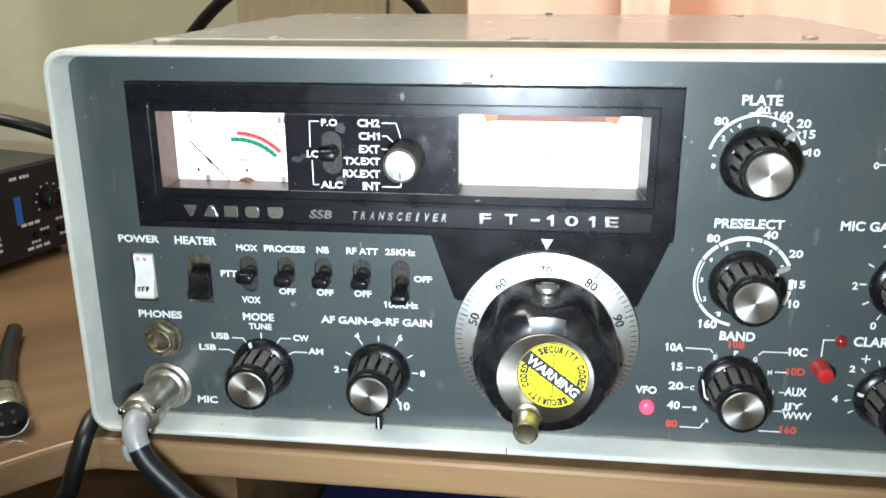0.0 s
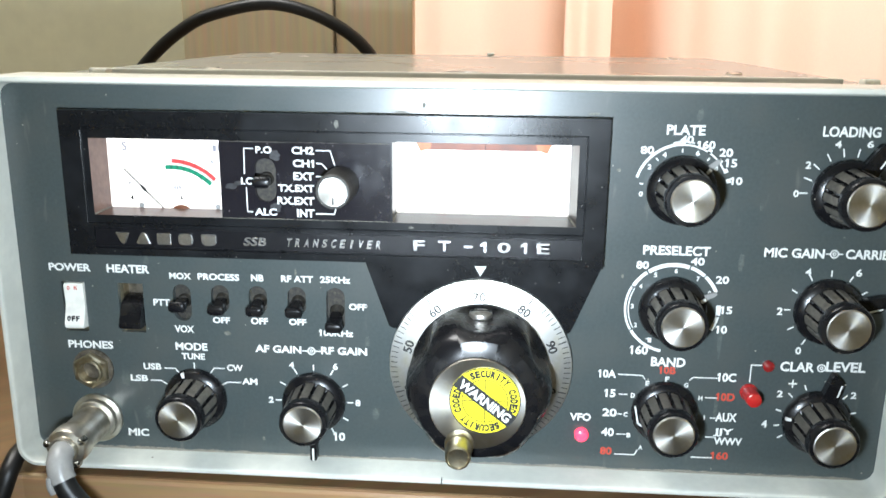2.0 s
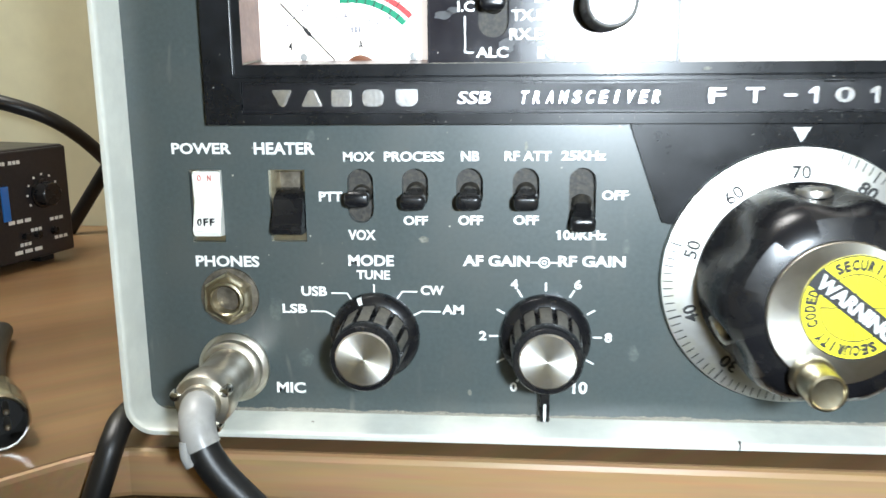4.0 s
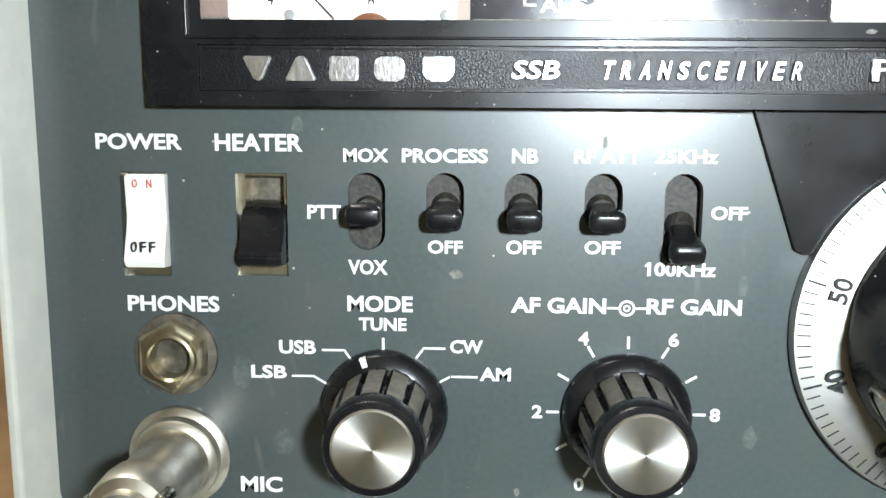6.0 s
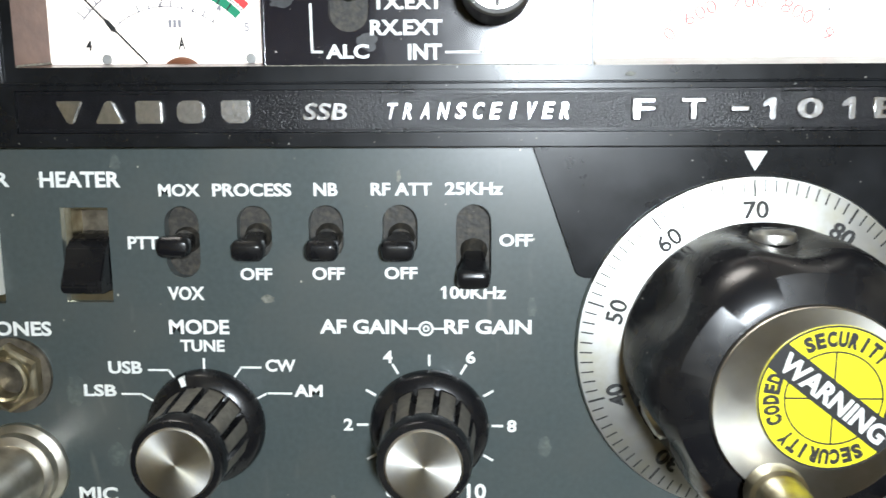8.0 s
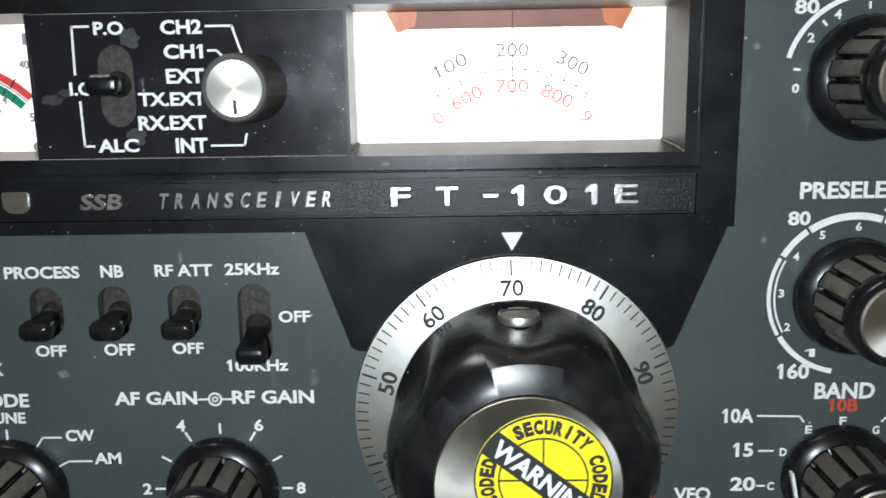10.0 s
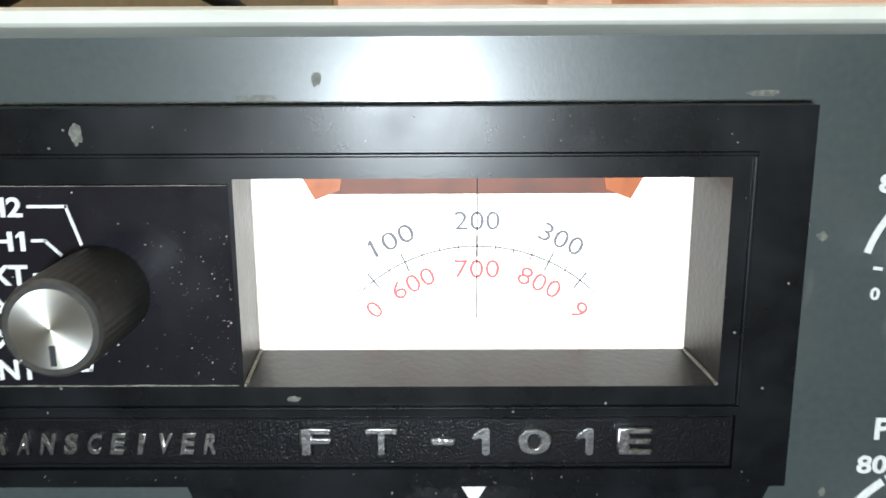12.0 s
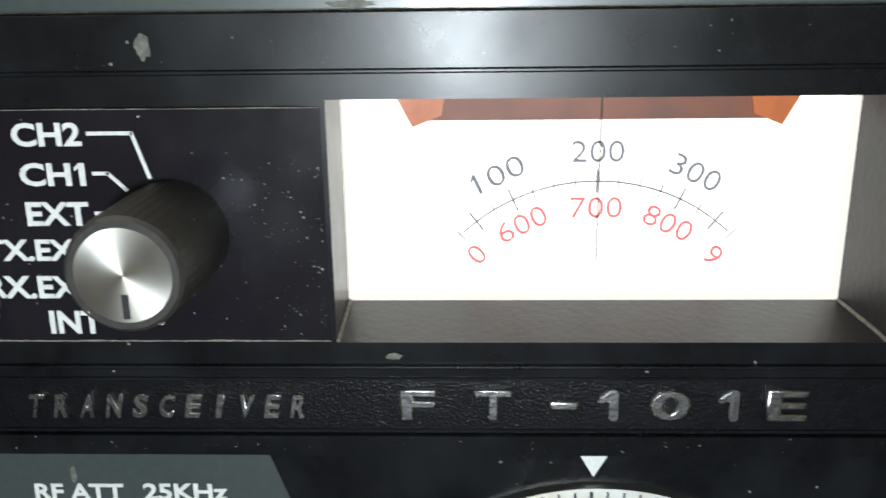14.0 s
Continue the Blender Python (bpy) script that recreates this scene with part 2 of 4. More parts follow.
    if parent:
        ob.parent = parent
        pm = ORIGIN.get(parent.name, parent.matrix_basis)
        ob.matrix_basis = pm.inverted() @ m
    else:
        ob.matrix_basis = m
    if label:
        ob["label"] = label
    return ob


def box(x0, x1, y0, y1, z0, z1, bevel=0.0, seg=2):
    """A box in millimetres with rounded edges."""
    bm = bmesh.new()
    bmesh.ops.create_cube(bm, size=1.0)
    for v in bm.verts:
        v.co = Vector(((x0 + x1) / 2 + v.co.x * (x1 - x0), (y0 + y1) / 2 + v.co.y * (y1 - y0), (z0 + z1) / 2 + v.co.z * (z1 - z0))) * MM
    if bevel:
        bmesh.ops.bevel(bm, geom=bm.edges[:], offset=bevel * MM, segments=seg, affect="EDGES", profile=0.5)
    return bm


def skin(bm, loops, close=True, cap0=False, cap1=False):
    """Joins rings of points, in millimetres, into a surface."""
    rings = [[bm.verts.new(Vector(p) * MM) for p in ring] for ring in loops]
    for a, b in zip(rings, rings[1:]):
        n = len(a)
        for i in range(n if close else n - 1):
            j = (i + 1) % n
            bm.faces.new((a[i], a[j], b[j], b[i]))
    if cap0:
        bm.faces.new(rings[0])
    if cap1:
        bm.faces.new(rings[-1][::-1])
    bmesh.ops.recalc_face_normals(bm, faces=bm.faces[:])
    return bm


def lathe(profile, n=48, x=0.0, z=0.0, wave=None, cap0=True, cap1=True):
    """A turned form round the y axis at (x, z): profile of (radius, y) in millimetres. wave(i, angle) scales the radius of ring i."""
    bm = bmesh.new()
    loops = []
    for i, (r, y) in enumerate(profile):
        ring = []
        for k in range(n):
            a = 2 * math.pi * k / n
            q = r * (wave(i, a) if wave else 1)
            ring.append((x + q * math.sin(a), y, z + q * math.cos(a)))
        loops.append(ring)
    return skin(bm, loops, True, cap0, cap1)


def plate(points, y0, y1):
    """A flat plate of outline points (x, z) from y0 (front) to y1, in millimetres."""
    bm = bmesh.new()
    return skin(bm, [[(x, y0, z) for x, z in points], [(x, y1, z) for x, z in points]], True, True, True)


def rounded(x0, x1, z0, z1, r, seg=8):
    pts = []
    for cx, cz, a0 in ((x1 - r, z1 - r, 0), (x0 + r, z1 - r, 90), (x0 + r, z0 + r, 180), (x1 - r, z0 + r, 270)):
        for k in range(seg + 1):
            a = radians(a0 + 90 * k / seg)
            pts.append((cx + r * math.cos(a), cz + r * math.sin(a)))
    return pts


def sheet_with_holes(x0, x1, z0, z1, holes, y0, y1):
    """A board from y0 to y1 with square holes right through it."""
    xs = sorted({x0, x1, *(h[0] for h in holes), *(h[1] for h in holes)})
    zs = sorted({z0, z1, *(h[2] for h in holes), *(h[3] for h in holes)})
    solid = {}
    for i in range(len(xs) - 1):
        for k in range(len(zs) - 1):
            cx, cz = (xs[i] + xs[i + 1]) / 2, (zs[k] + zs[k + 1]) / 2
            solid[i, k] = not any(h[0] < cx < h[1] and h[2] < cz < h[3] for h in holes)
    bm = bmesh.new()
    verts = {}

    def v(i, k, y):
        if (i, k, y) not in verts:
            verts[i, k, y] = bm.verts.new(Vector((xs[i], y, zs[k])) * MM)
        return verts[i, k, y]

    for (i, k), on in solid.items():
        if not on:
            continue
        bm.faces.new((v(i, k, y0), v(i + 1, k, y0), v(i + 1, k + 1, y0), v(i, k + 1, y0)))
        bm.faces.new((v(i, k, y1), v(i, k + 1, y1), v(i + 1, k + 1, y1), v(i + 1, k, y1)))
        for di, dk, a, b in ((-1, 0, (i, k), (i, k + 1)), (1, 0, (i + 1, k), (i + 1, k + 1)), (0, -1, (i, k), (i + 1, k)), (0, 1, (i, k + 1), (i + 1, k + 1))):
            if not solid.get((i + di, k + dk), False):
                bm.faces.new((v(*a, y0), v(*b, y0), v(*b, y1), v(*a, y1)))
    bmesh.ops.recalc_face_normals(bm, faces=bm.faces[:])
    return bm


def rect_at(a, x0, x1, z0, z1):
    cx, cz = (x0 + x1) / 2, (z0 + z1) / 2
    s, c = math.sin(a), math.cos(a)
    t = min((x1 - x0) / 2 / abs(s) if abs(s) > 1e-9 else 1e9, (z1 - z0) / 2 / abs(c) if abs(c) > 1e-9 else 1e9)
    return cx + t * s, cz + t * c


def slot_surround(x0, x1, z0, z1, margin, y0, deep):
    """Fills a square hole of the panel, margin larger all round, leaving a stadium-shaped slot with walls."""
    X0, X1, Z0, Z1 = x0 - margin, x1 + margin, z0 - margin, z1 + margin
    r, cx = (x1 - x0) / 2, (x0 + x1) / 2
    corner = [math.atan2(sx * (X1 - X0), sz * (Z1 - Z0)) for sx in (-1, 1) for sz in (-1, 1)]
    angles = sorted([2 * math.pi * k / 48 - math.pi for k in range(48)] + corner)
    inner, outer = [], []
    cz = (z0 + z1) / 2
    for a in angles:
        outer.append(rect_at(a, X0, X1, Z0, Z1))
        s, c = math.sin(a), math.cos(a)
        h = (z1 - z0) / 2 - r
        t = r / abs(s) if abs(s) > 1e-6 else 1e9
        if abs(t * c) > h:
            t = h * abs(c) + math.sqrt(max(0, (h * c) ** 2 - h * h + r * r))
        inner.append((cx + t * s, cz + t * c))
    bm = bmesh.new()
    return skin(bm, [[(x, y0, z) for x, z in outer], [(x, y0, z) for x, z in inner], [(x, y0 + deep, z) for x, z in inner]])


def letters(text, weight=0.018, depth=0.012, round_edge=0.0):
    """The outline of a text as a mesh in the x-z plane, spanning 0..1 both ways, facing -y."""
    cu = bpy.data.curves.new("text", "FONT")
    cu.body, cu.size, cu.offset, cu.extrude, cu.resolution_u = text, 1.0, weight, depth, 3
    cu.bevel_depth, cu.bevel_resolution = round_edge, 1
    ob = bpy.data.objects.new("text", cu)
    scene.collection.objects.link(ob)
    me = bpy.data.meshes.new_from_object(ob.evaluated_get(bpy.context.evaluated_depsgraph_get()))
    bpy.data.objects.remove(ob)
    bpy.data.curves.remove(cu)
    n = len(me.vertices)
    co = np.empty(n * 3)
    me.vertices.foreach_get("co", co)
    co = co.reshape(-1, 3)
    lo, hi = co.min(0), co.max(0)
    span = np.maximum(hi - lo, 1e-6)
    u = (co - lo) / span
    return me, u, span


def flag_ones(me, text, thick):
    """Gives every figure 1 of a text, a bare stem in the font, the short slanting flag that printed figures have."""
    bm = bmesh.new()
    bm.from_mesh(me)
    left, spans = set(bm.verts), []
    while left:
        todo, seen = [left.pop()], []
        while todo:
            v = todo.pop()
            seen.append(v.co)
            for e in v.link_edges:
                w = e.other_vert(v)
                if w in left:
                    left.remove(w)
                    todo.append(w)
        spans.append((min(c.x for c in seen), max(c.x for c in seen), min(c.z for c in seen), max(c.z for c in seen)))
    glyphs = []
    for a in sorted(spans, key=lambda q: q[0]):
        if glyphs and min(a[1], glyphs[-1][1]) - max(a[0], glyphs[-1][0]) > 0.5 * min(a[1] - a[0], glyphs[-1][1] - glyphs[-1][0]):
            g = glyphs[-1]
            glyphs[-1] = (min(g[0], a[0]), max(g[1], a[1]), min(g[2], a[2]), max(g[3], a[3]))
        else:
            glyphs.append(a)
    plain = text.replace(" ", "")
    if len(glyphs) == len(plain):
        for ch, (xa, xb, za, zb) in zip(plain, glyphs):
            if ch == "1":
                w, h, d = xb - xa, zb - za, thick * MM / 2
                pts = [(xa + 0.1 * w, zb), (xa + 0.1 * w, zb - 0.2 * h), (xa - 0.75 * w, zb - 0.36 * h), (xa - 0.75 * w, zb - 0.2 * h)]
                front, back = [[bm.verts.new((x, y, z)) for x, z in pts] for y in (-d, d)]
                for f in [front[::-1], back] + [[front[k], front[(k + 1) % 4], back[(k + 1) % 4], back[k]] for k in range(4)]:
                    bm.faces.new(f)
    bm.to_mesh(me)
    bm.free()


def print_text(text, x0, x1, z0, z1, mat, parent, y=-0.08, thick=0.12, slant=0.0, weight=0.028, name="lettering", turn=0.0, round_edge=0.0):
    """Text filling the box x0..x1, z0..z1 (millimetres) on the plane y, raised by thick."""
    me, u, span = letters(text, weight, 0.012 if not round_edge else round_edge, round_edge)
    w, h = x1 - x0, z1 - z0
    x, z = (u[:, 0] - 0.5) * w + slant * (u[:, 1] - 0.5) * h, (u[:, 1] - 0.5) * h
    pts = np.stack([x, (0.5 - u[:, 2]) * thick, z], 1) * MM
    me.vertices.foreach_set("co", pts.ravel())
    me.update()
    if "1" in text:
        flag_ones(me, text, thick)
    at = ((x0 + x1) / 2 * MM, y * MM, (z0 + z1) / 2 * MM)
    return part(name, me, mat, parent, "", at, pose(0, 0, 0, 0, turn, 0))


def bars(x0, x1, z0, z1, mat, parent, y=-0.08, n=3, name="marking"):
    """Unreadable writing as a row of plain blocks."""
    step = (x1 - x0) / n
    for k in range(n):
        part(name, box(x0 + k * step, x0 + (k + 0.7) * step, y - 0.06, y + 0.06, z0, z1), mat, parent)


def stroke(points, width, mat, parent, y=-0.08, thick=0.12, name="line"):
    """A printed line through points (x, z) in millimetres."""
    bm = bmesh.new()
    for (xa, za), (xb, zb) in zip(points, points[1:]):
        d = Vector((xb - xa, 0, zb - za))
        side = Vector((-d.z, 0, d.x)).normalized() * width / 2
        ext = d.normalized() * width * 0.35
        ring = [Vector((xa, y, za)) + side - ext, Vector((xb, y, zb)) + side + ext, Vector((xb, y, zb)) - side + ext, Vector((xa, y, za)) - side - ext]
        skin(bm, [[p + Vector((0, -thick / 2, 0)) for p in ring], [p + Vector((0, thick / 2, 0)) for p in ring]], True, True, True)
    return part(name, bm, mat, parent)


def ring_arc(cx, cz, r0, r1, a0, a1, mat, parent, y=-0.08, thick=0.12, name="arc", n=48):
    """A printed band of a circle from angle a0 to a1 (degrees, clockwise from the top)."""
    bm = bmesh.new()
    secs = []
    for k in range(n + 1):
        a = radians(a0 + (a1 - a0) * k / n)
        s, c = math.sin(a), math.cos(a)
        secs.append([(cx + r * s, yy, cz + r * c) for r, yy in ((r0, y - thick / 2), (r1, y - thick / 2), (r1, y + thick / 2), (r0, y + thick / 2))])
    return part(name, skin(bm, secs, True, True, True), mat, parent)


def polar(cx, cz, r, a):
    return cx + r * math.sin(radians(a)), cz + r * math.cos(radians(a))


def tube(points, radius, n=14, smooth_steps=10):
    """A round cable through points in metres (Catmull-Rom)."""
    P = [Vector(p) for p in points]
    P = [2 * P[0] - P[1]] + P + [2 * P[-1] - P[-2]]
    line = []
    for i in range(1, len(P) - 2):
        for k in range(smooth_steps):
            t = k / smooth_steps
            a, b, c, d = P[i - 1], P[i], P[i + 1], P[i + 2]
            line.append(0.5 * (2 * b + (c - a) * t + (2 * a - 5 * b + 4 * c - d) * t * t + (3 * b - a - 3 * c + d) * t ** 3))
    line.append(P[-2])
    bm = bmesh.new()
    loops = []
    side = None
    for i, p in enumerate(line):
        d = (line[min(i + 1, len(line) - 1)] - line[max(i - 1, 0)]).normalized()
        side = (side - side.dot(d) * d).normalized() if side else d.orthogonal().normalized()
        up = d.cross(side)
        loops.append([(p + (side * math.cos(2 * math.pi * k / n) + up * math.sin(2 * math.pi * k / n)) * radius) / MM for k in range(n)])
    return skin(bm, loops, True, True, True)


# ---- the room ----
def slab(name, x0, x1, y0, y1, z0, z1, mat, label, category):
    ob = part(name, box(x0, x1, y0, y1, z0, z1), mat)
    return tagged(ob, label, category, kind="structure")


slab("floor", -2200, 1800, -2200, 900, -760, -720, CARPET, "dark carpet floor under the desk", "floor")
slab("ceiling", -2200, 1800, -2200, 900, 1700, 1740, CEIL, "plain white painted ceiling", "ceiling")
slab("wall_south", -2200, 1800, -2240, -2200, -720, 1700, WALL, "cream painted wall behind the viewer", "wall")
slab("wall_west", -2240, -2200, -2200, 900, -720, 1700, WALL, "cream painted side wall", "wall")
slab("wall_east", 1800, 1840, -2200, 900, -720, 1700, WALL, "cream painted side wall", "wall")
wall_n = tagged(part("wall_north", sheet_with_holes(-2200, 1800, -720, 1700, [(-60, 420, 120, 1200)], 900, 940), WALL), "cream painted wall with a window", "wall", kind="structure")
# nearer stretch of wall beside the tall board
slab("wall_return", -2200, -226, 345, 385, -720, 1700, WALL, "plain cream painted wall behind the desk", "wall")

board = thing("tall_cabinet", (-0.15, 0.36, -0.72), "tan wood-grain cabinet side standing behind the desk", "cabinet")
part("panel", box(-225, -110.5, 342, 362, -720, 1500, 1.0), CABINET, board)
part("panel", box(-109.5, -52, 345, 365, -720, 1500, 1.0), CABINET, board)

# curtain with folds
CURTAIN = material("peach_curtain", (0.74, 0.50, 0.36), 0.75, grain=0.06, grain_size=0.001, bump=0.15, bump_size=0.0008)
nt = CURTAIN.node_tree
tr = nt.nodes.new("ShaderNodeBsdfTranslucent")
tr.inputs[0].default_value = (0.86, 0.60, 0.45, 1)
mx = nt.nodes.new("ShaderNodeMixShader")
mx.inputs[0].default_value = 0.5
nt.links.new(nt.nodes["Principled BSDF"].outputs[0], mx.inputs[1])
nt.links.new(tr.outputs[0], mx.inputs[2])
nt.links.new(mx.outputs[0], nt.nodes["Material Output"].inputs[0])


def drape(x0, x1, y, z0, z1, folds, depth, phase, lean):
    bm = bmesh.new()
    n, rows = 160, 14
    grid = []
    for k in range(rows + 1):
        z = z0 + (z1 - z0) * k / rows
        row = []
        for i in range(n + 1):
            u = i / n
            a = u * folds * 2 * math.pi + phase + 0.5 * math.sin(u * 5.1)
            row.append(bm.verts.new(Vector((x0 + (x1 - x0) * u + lean * (z - 160) * (u - 0.3), y + depth * (math.sin(a) + 0.35 * math.sin(2.3 * a + 1)), z)) * MM))
        grid.append(row)
    for a, b in zip(grid, grid[1:]):
        for i in range(n):
            bm.faces.new((a[i], a[i + 1], b[i + 1], b[i]))
    return bm


curtain = thing("curtain", (0.15, 0.38, 0.0), "peach fabric curtain hanging in soft folds", "curtain")
part("drape", drape(-60, 62, 372, -300, 1300, 1.2, 6, 0.4, 0.00), CURTAIN, curtain, smooth=True)
part("drape", drape(98, 430, 372, -300, 1300, 3.0, 9, 1.0, 0.02), CURTAIN, curtain, smooth=True)
part("sheer", drape(50, 140, 392, -300, 1300, 2.0, 4, 0.0, 0.0), CURTAIN, curtain, smooth=True)

# desk: a long board whose front edge bends towards the viewer at its end
desk_line = [(-560, -400), (-420, -250), (-300, -126), (-240, -65), (-203, -27), (-190, -13.5), (-183, -7.5), (-175, -5), (-140, -5), (-60, -6), (100, -8), (420, -11), (900, -15)]
desk = thing("desk", (0.1, 0.15, -0.72), "beech laminate desk with a rounded front edge", "desk")
top_pts = desk_line + [(900, 340), (-560, 340)]
bm = bmesh.new()
skin(bm, [[(x, y + (1.2 if y < 300 else 0), 0) for x, y in top_pts], [(x, y, -1.2) for x, y in top_pts], [(x, y, -14) for x, y in top_pts], [(x, y + (1.2 if y < 300 else 0), -15) for x, y in top_pts]], True, True, True)
part("desktop", bm, DESKTOP, desk)
bm = bmesh.new()
loops = []
for dy, z in ((0.3, -0.1), (-0.9, -0.6), (-1.4, -2.0), (-1.4, -13.2), (-0.9, -14.6), (0.3, -15.1)):
    loops.append([(x, y + dy, z) for x, y in desk_line])
part("edge_strip", skin(bm, loops, False), EDGING, desk, "pale beech edging strip")
part("support_panel", box(-150, -128, 24, 330, -719, -15.2, 0.8), DESKTOP, desk, "beech board under the desk")
part("back_board", box(-560, 800, 300, 315, -719, -15.2), DESKTOP, desk)


# ---- the transceiver ----
L, R, B, T = -172.8, 167.2, 6.9, 160.8
radio = thing("radio_transceiver", (0, 0.13, 0), "vintage radio transceiver, dark grey panel and cream rim, on a desk", "radio")

# case with its cream front rim
bm = bmesh.new()
loops = []
for inset, y, r in ((2.4, 14, 7), (0.6, 13, 8), (0, 9, 8.5), (0, -10.6, 8.5), (0.5, -11.7, 8.2), (1.2, -12, 7.8), (1.9, -12, 7.0), (2.3, -11.6, 6.6), (2.5, -10.8, 6.4), (3.6, 0.6, 5.0)):
    loops.append([(x, y, z) for x, z in rounded(L + inset, R - inset, B + inset, T - inset, r)])
part("rim", skin(bm, loops), CREAM, radio, "cream enamelled front rim with chipped edges", smooth=True)
bm = bmesh.new()
loops = [[(x, y, z) for x, z in rounded(L + i, R - i, B + i, T - i, 5)] for i, y in ((2.6, 14.2), (2.0, 14.4), (2.0, 270), (3.0, 272.5))]
part("case", skin(bm, loops, True, False, True), COVER, radio, "grey painted steel case", smooth=True)
part("seam", box(-2.9, -2.5, -12.06, -11.0, 7.2, 9.9), DARK, radio, "dark joint in the rim")

# lid on top with its screws and a raised front lip
lid = part("lid", box(-150, 146, 34, 262, T - 2.1, T - 0.2, 0.7), COVER, radio, "grey steel lid with screws")
part("lip", box(-150, 146, 31.6, 34.2, T - 2.1, T + 0.7, 0.5), CREAM, lid)


def dome_screw(x, y, z, r, mat, parent, name="screw"):
    bm = bmesh.new()
    loops = []
    for q, h in ((1.0, 0), (0.95, 0.5), (0.7, 0.85), (0.25, 1.0)):
        loops.append([(x + r * q * math.cos(2 * math.pi * k / 20), y + r * q * math.sin(2 * math.pi * k / 20), z + h) for k in range(20)])
    ob = part(name, skin(bm, loops, True, True, True), mat, parent, smooth=True)
    part("slot", box(x - r * 0.85, x + r * 0.85, y - 0.3, y + 0.3, z + 0.82, z + 1.05), DARK, ob)
    return ob


part("boss", lathe([(8.8, 0.2), (8.5, -0.5), (7.6, -0.6), (7.2, -0.2), (0.3, -0.2)], 40), COVER, lid, "round pressed boss", (0, 0.046, (T - 0.2) * MM), pose(0, 0, 0, -90, 0, 0), smooth=True)
for x, y in ((-104, 47), (113, 64), (-128, 240), (120, 240)):
    dome_screw(x, y, T - 0.2, 3.4, NICKEL, lid)
for x in (-138, 150):
    part("catch", box(x - 3, x + 3, 15, 21, T - 2.4, T + 1.4, 0.8), CREAM, radio, "small cream painted catch")
part("lug", box(5.5, 10.5, 252, 257, T - 0.4, T + 1.8, 1.0, 3), CREAM, lid)

for x in (-117, 119):
    for y in (24, 240):
        part("foot", lathe([(8.5, 0), (9.0, 1.0), (8.2, 8.6)], 28), RUBBER, radio, "black rubber foot", (x * MM, y * MM, 0), pose(0, 0, 0, 90, 0, 0), smooth=True)

# front panel with holes
SLOTS = [(-109.0, -101.8, 66.5, 81.5), (-93.9, -86.7, 70.4, 81.6), (-79.0, -71.8, 70.4, 81.7), (-63.8, -56.6, 70.4, 81.8), (-48.7, -41.5, 64.0, 81.9)]
POWER, HEATER = (-153.4, -144.0, 60.8, 81.2), (-130.8, -120.8, 61.1, 81.2)
GAP = 1.2
holes = [(x0 - GAP, x1 + GAP, z0 - GAP, z1 + GAP) for x0, x1, z0, z1 in SLOTS] + [POWER, HEATER, (-140, 50, 107, 141)]
panel = part("front_panel", sheet_with_holes(L + 3.3, R - 3.3, B + 3.3, T - 3.3, holes, 0, 2), PANEL, radio, "dark green-grey painted panel, dusty and scratched")
for s in SLOTS:
    part("slot_surround", slot_surround(*s, GAP, 0, 2.5), PANEL, panel)
    part("slot_plate", box(s[0] - 1, s[1] + 1, 3.2, 3.6, s[2] - 1, s[3] + 1), BRASSPLATE, panel, "grimy brass slot plate")
for h in (POWER, HEATER):
    part("switch_frame", sheet_with_holes(h[0] - 0.6, h[1] + 0.6, h[2] - 0.6, h[3] + 0.6, [(h[0] + 1.3, h[1] - 1.0, h[2] + 1.9, h[3] - 0.6)], 2.1, 7), BRASS, panel, "worn brass switch frame")
    part("switch_well", box(h[0] - 1, h[1] + 1, 7.1, 8, h[2] - 1, h[3] + 1), GRIMYMETAL, panel, "grimy switch body")


def label(text, x0, x1, z0, z1, mat=None, **more):
    return print_text(text, x0, x1, z0, z1, mat or WHITE, panel, **more)


label("POWER", -157.7, -140.9, 85.5, 88.6)
label("HEATER", -134.5, -117.6, 85.4, 88.7)
label("MOX", -109.8, -101.2, 83.5, 86.1)
label("PROCESS", -98.6, -82.3, 83.5, 86.2)
label("NB", -77.7, -72.8, 83.6, 86.3)
label("RF ATT", -66.0, -53.6, 83.7, 86.3)
label("25KHz", -50.9, -39.2, 83.8, 86.4)
label("PTT", -116.9, -110.4, 72.5, 75.2)
label("VOX", -109.1, -101.4, 61.7, 64.6)
label("OFF", -93.6, -86.9, 66.0, 68.6)
label("OFF", -78.5, -71.8, 66.1, 68.8)
label("OFF", -63.5, -56.7, 66.3, 68.9)
label("OFF", -39.9, -33.1, 73.2, 75.8)
label("100KHz", -51.4, -38.4, 62.2, 64.9)
label("PHONES", -153.0, -134.7, 53.7, 56.9)
label("MODE", -109.3, -96.5, 54.3, 57.5)
label("TUNE", -107.1, -97.7, 50.5, 53.1)
label("USB", -123.0, -115.7, 45.5, 48.3)
label("LSB", -128.7, -121.6, 40.4, 43.1)
label("CW", -89.1, -82.7, 46.2, 48.9)
label("AM", -83.2, -77.1, 40.7, 43.4)
label("AF GAIN", -77.3, -59.0, 54.6, 57.7)
label("RF GAIN", -51.2, -33.1, 54.7, 57.8)
label("MIC", -131.5, -123.0, 16.3, 19.6)
label("PLATE", 75.2, 88.7, 142.7, 146.3)
label("PRESELECT", 69.9, 94.3, 98.5, 102.1)
label("BAND", 75.8, 88.7, 54.7, 58.4)
label("10B", 79.5, 85.3, 51.7, 54.7, RED)
label("10A", 56.7, 63.0, 49.3, 52.6)
label("15", 59.5, 63.3, 41.3, 44.6)
label("20", 58.7, 64.2, 33.2, 36.5)
label("40", 58.7, 63.6, 24.8, 28.3)
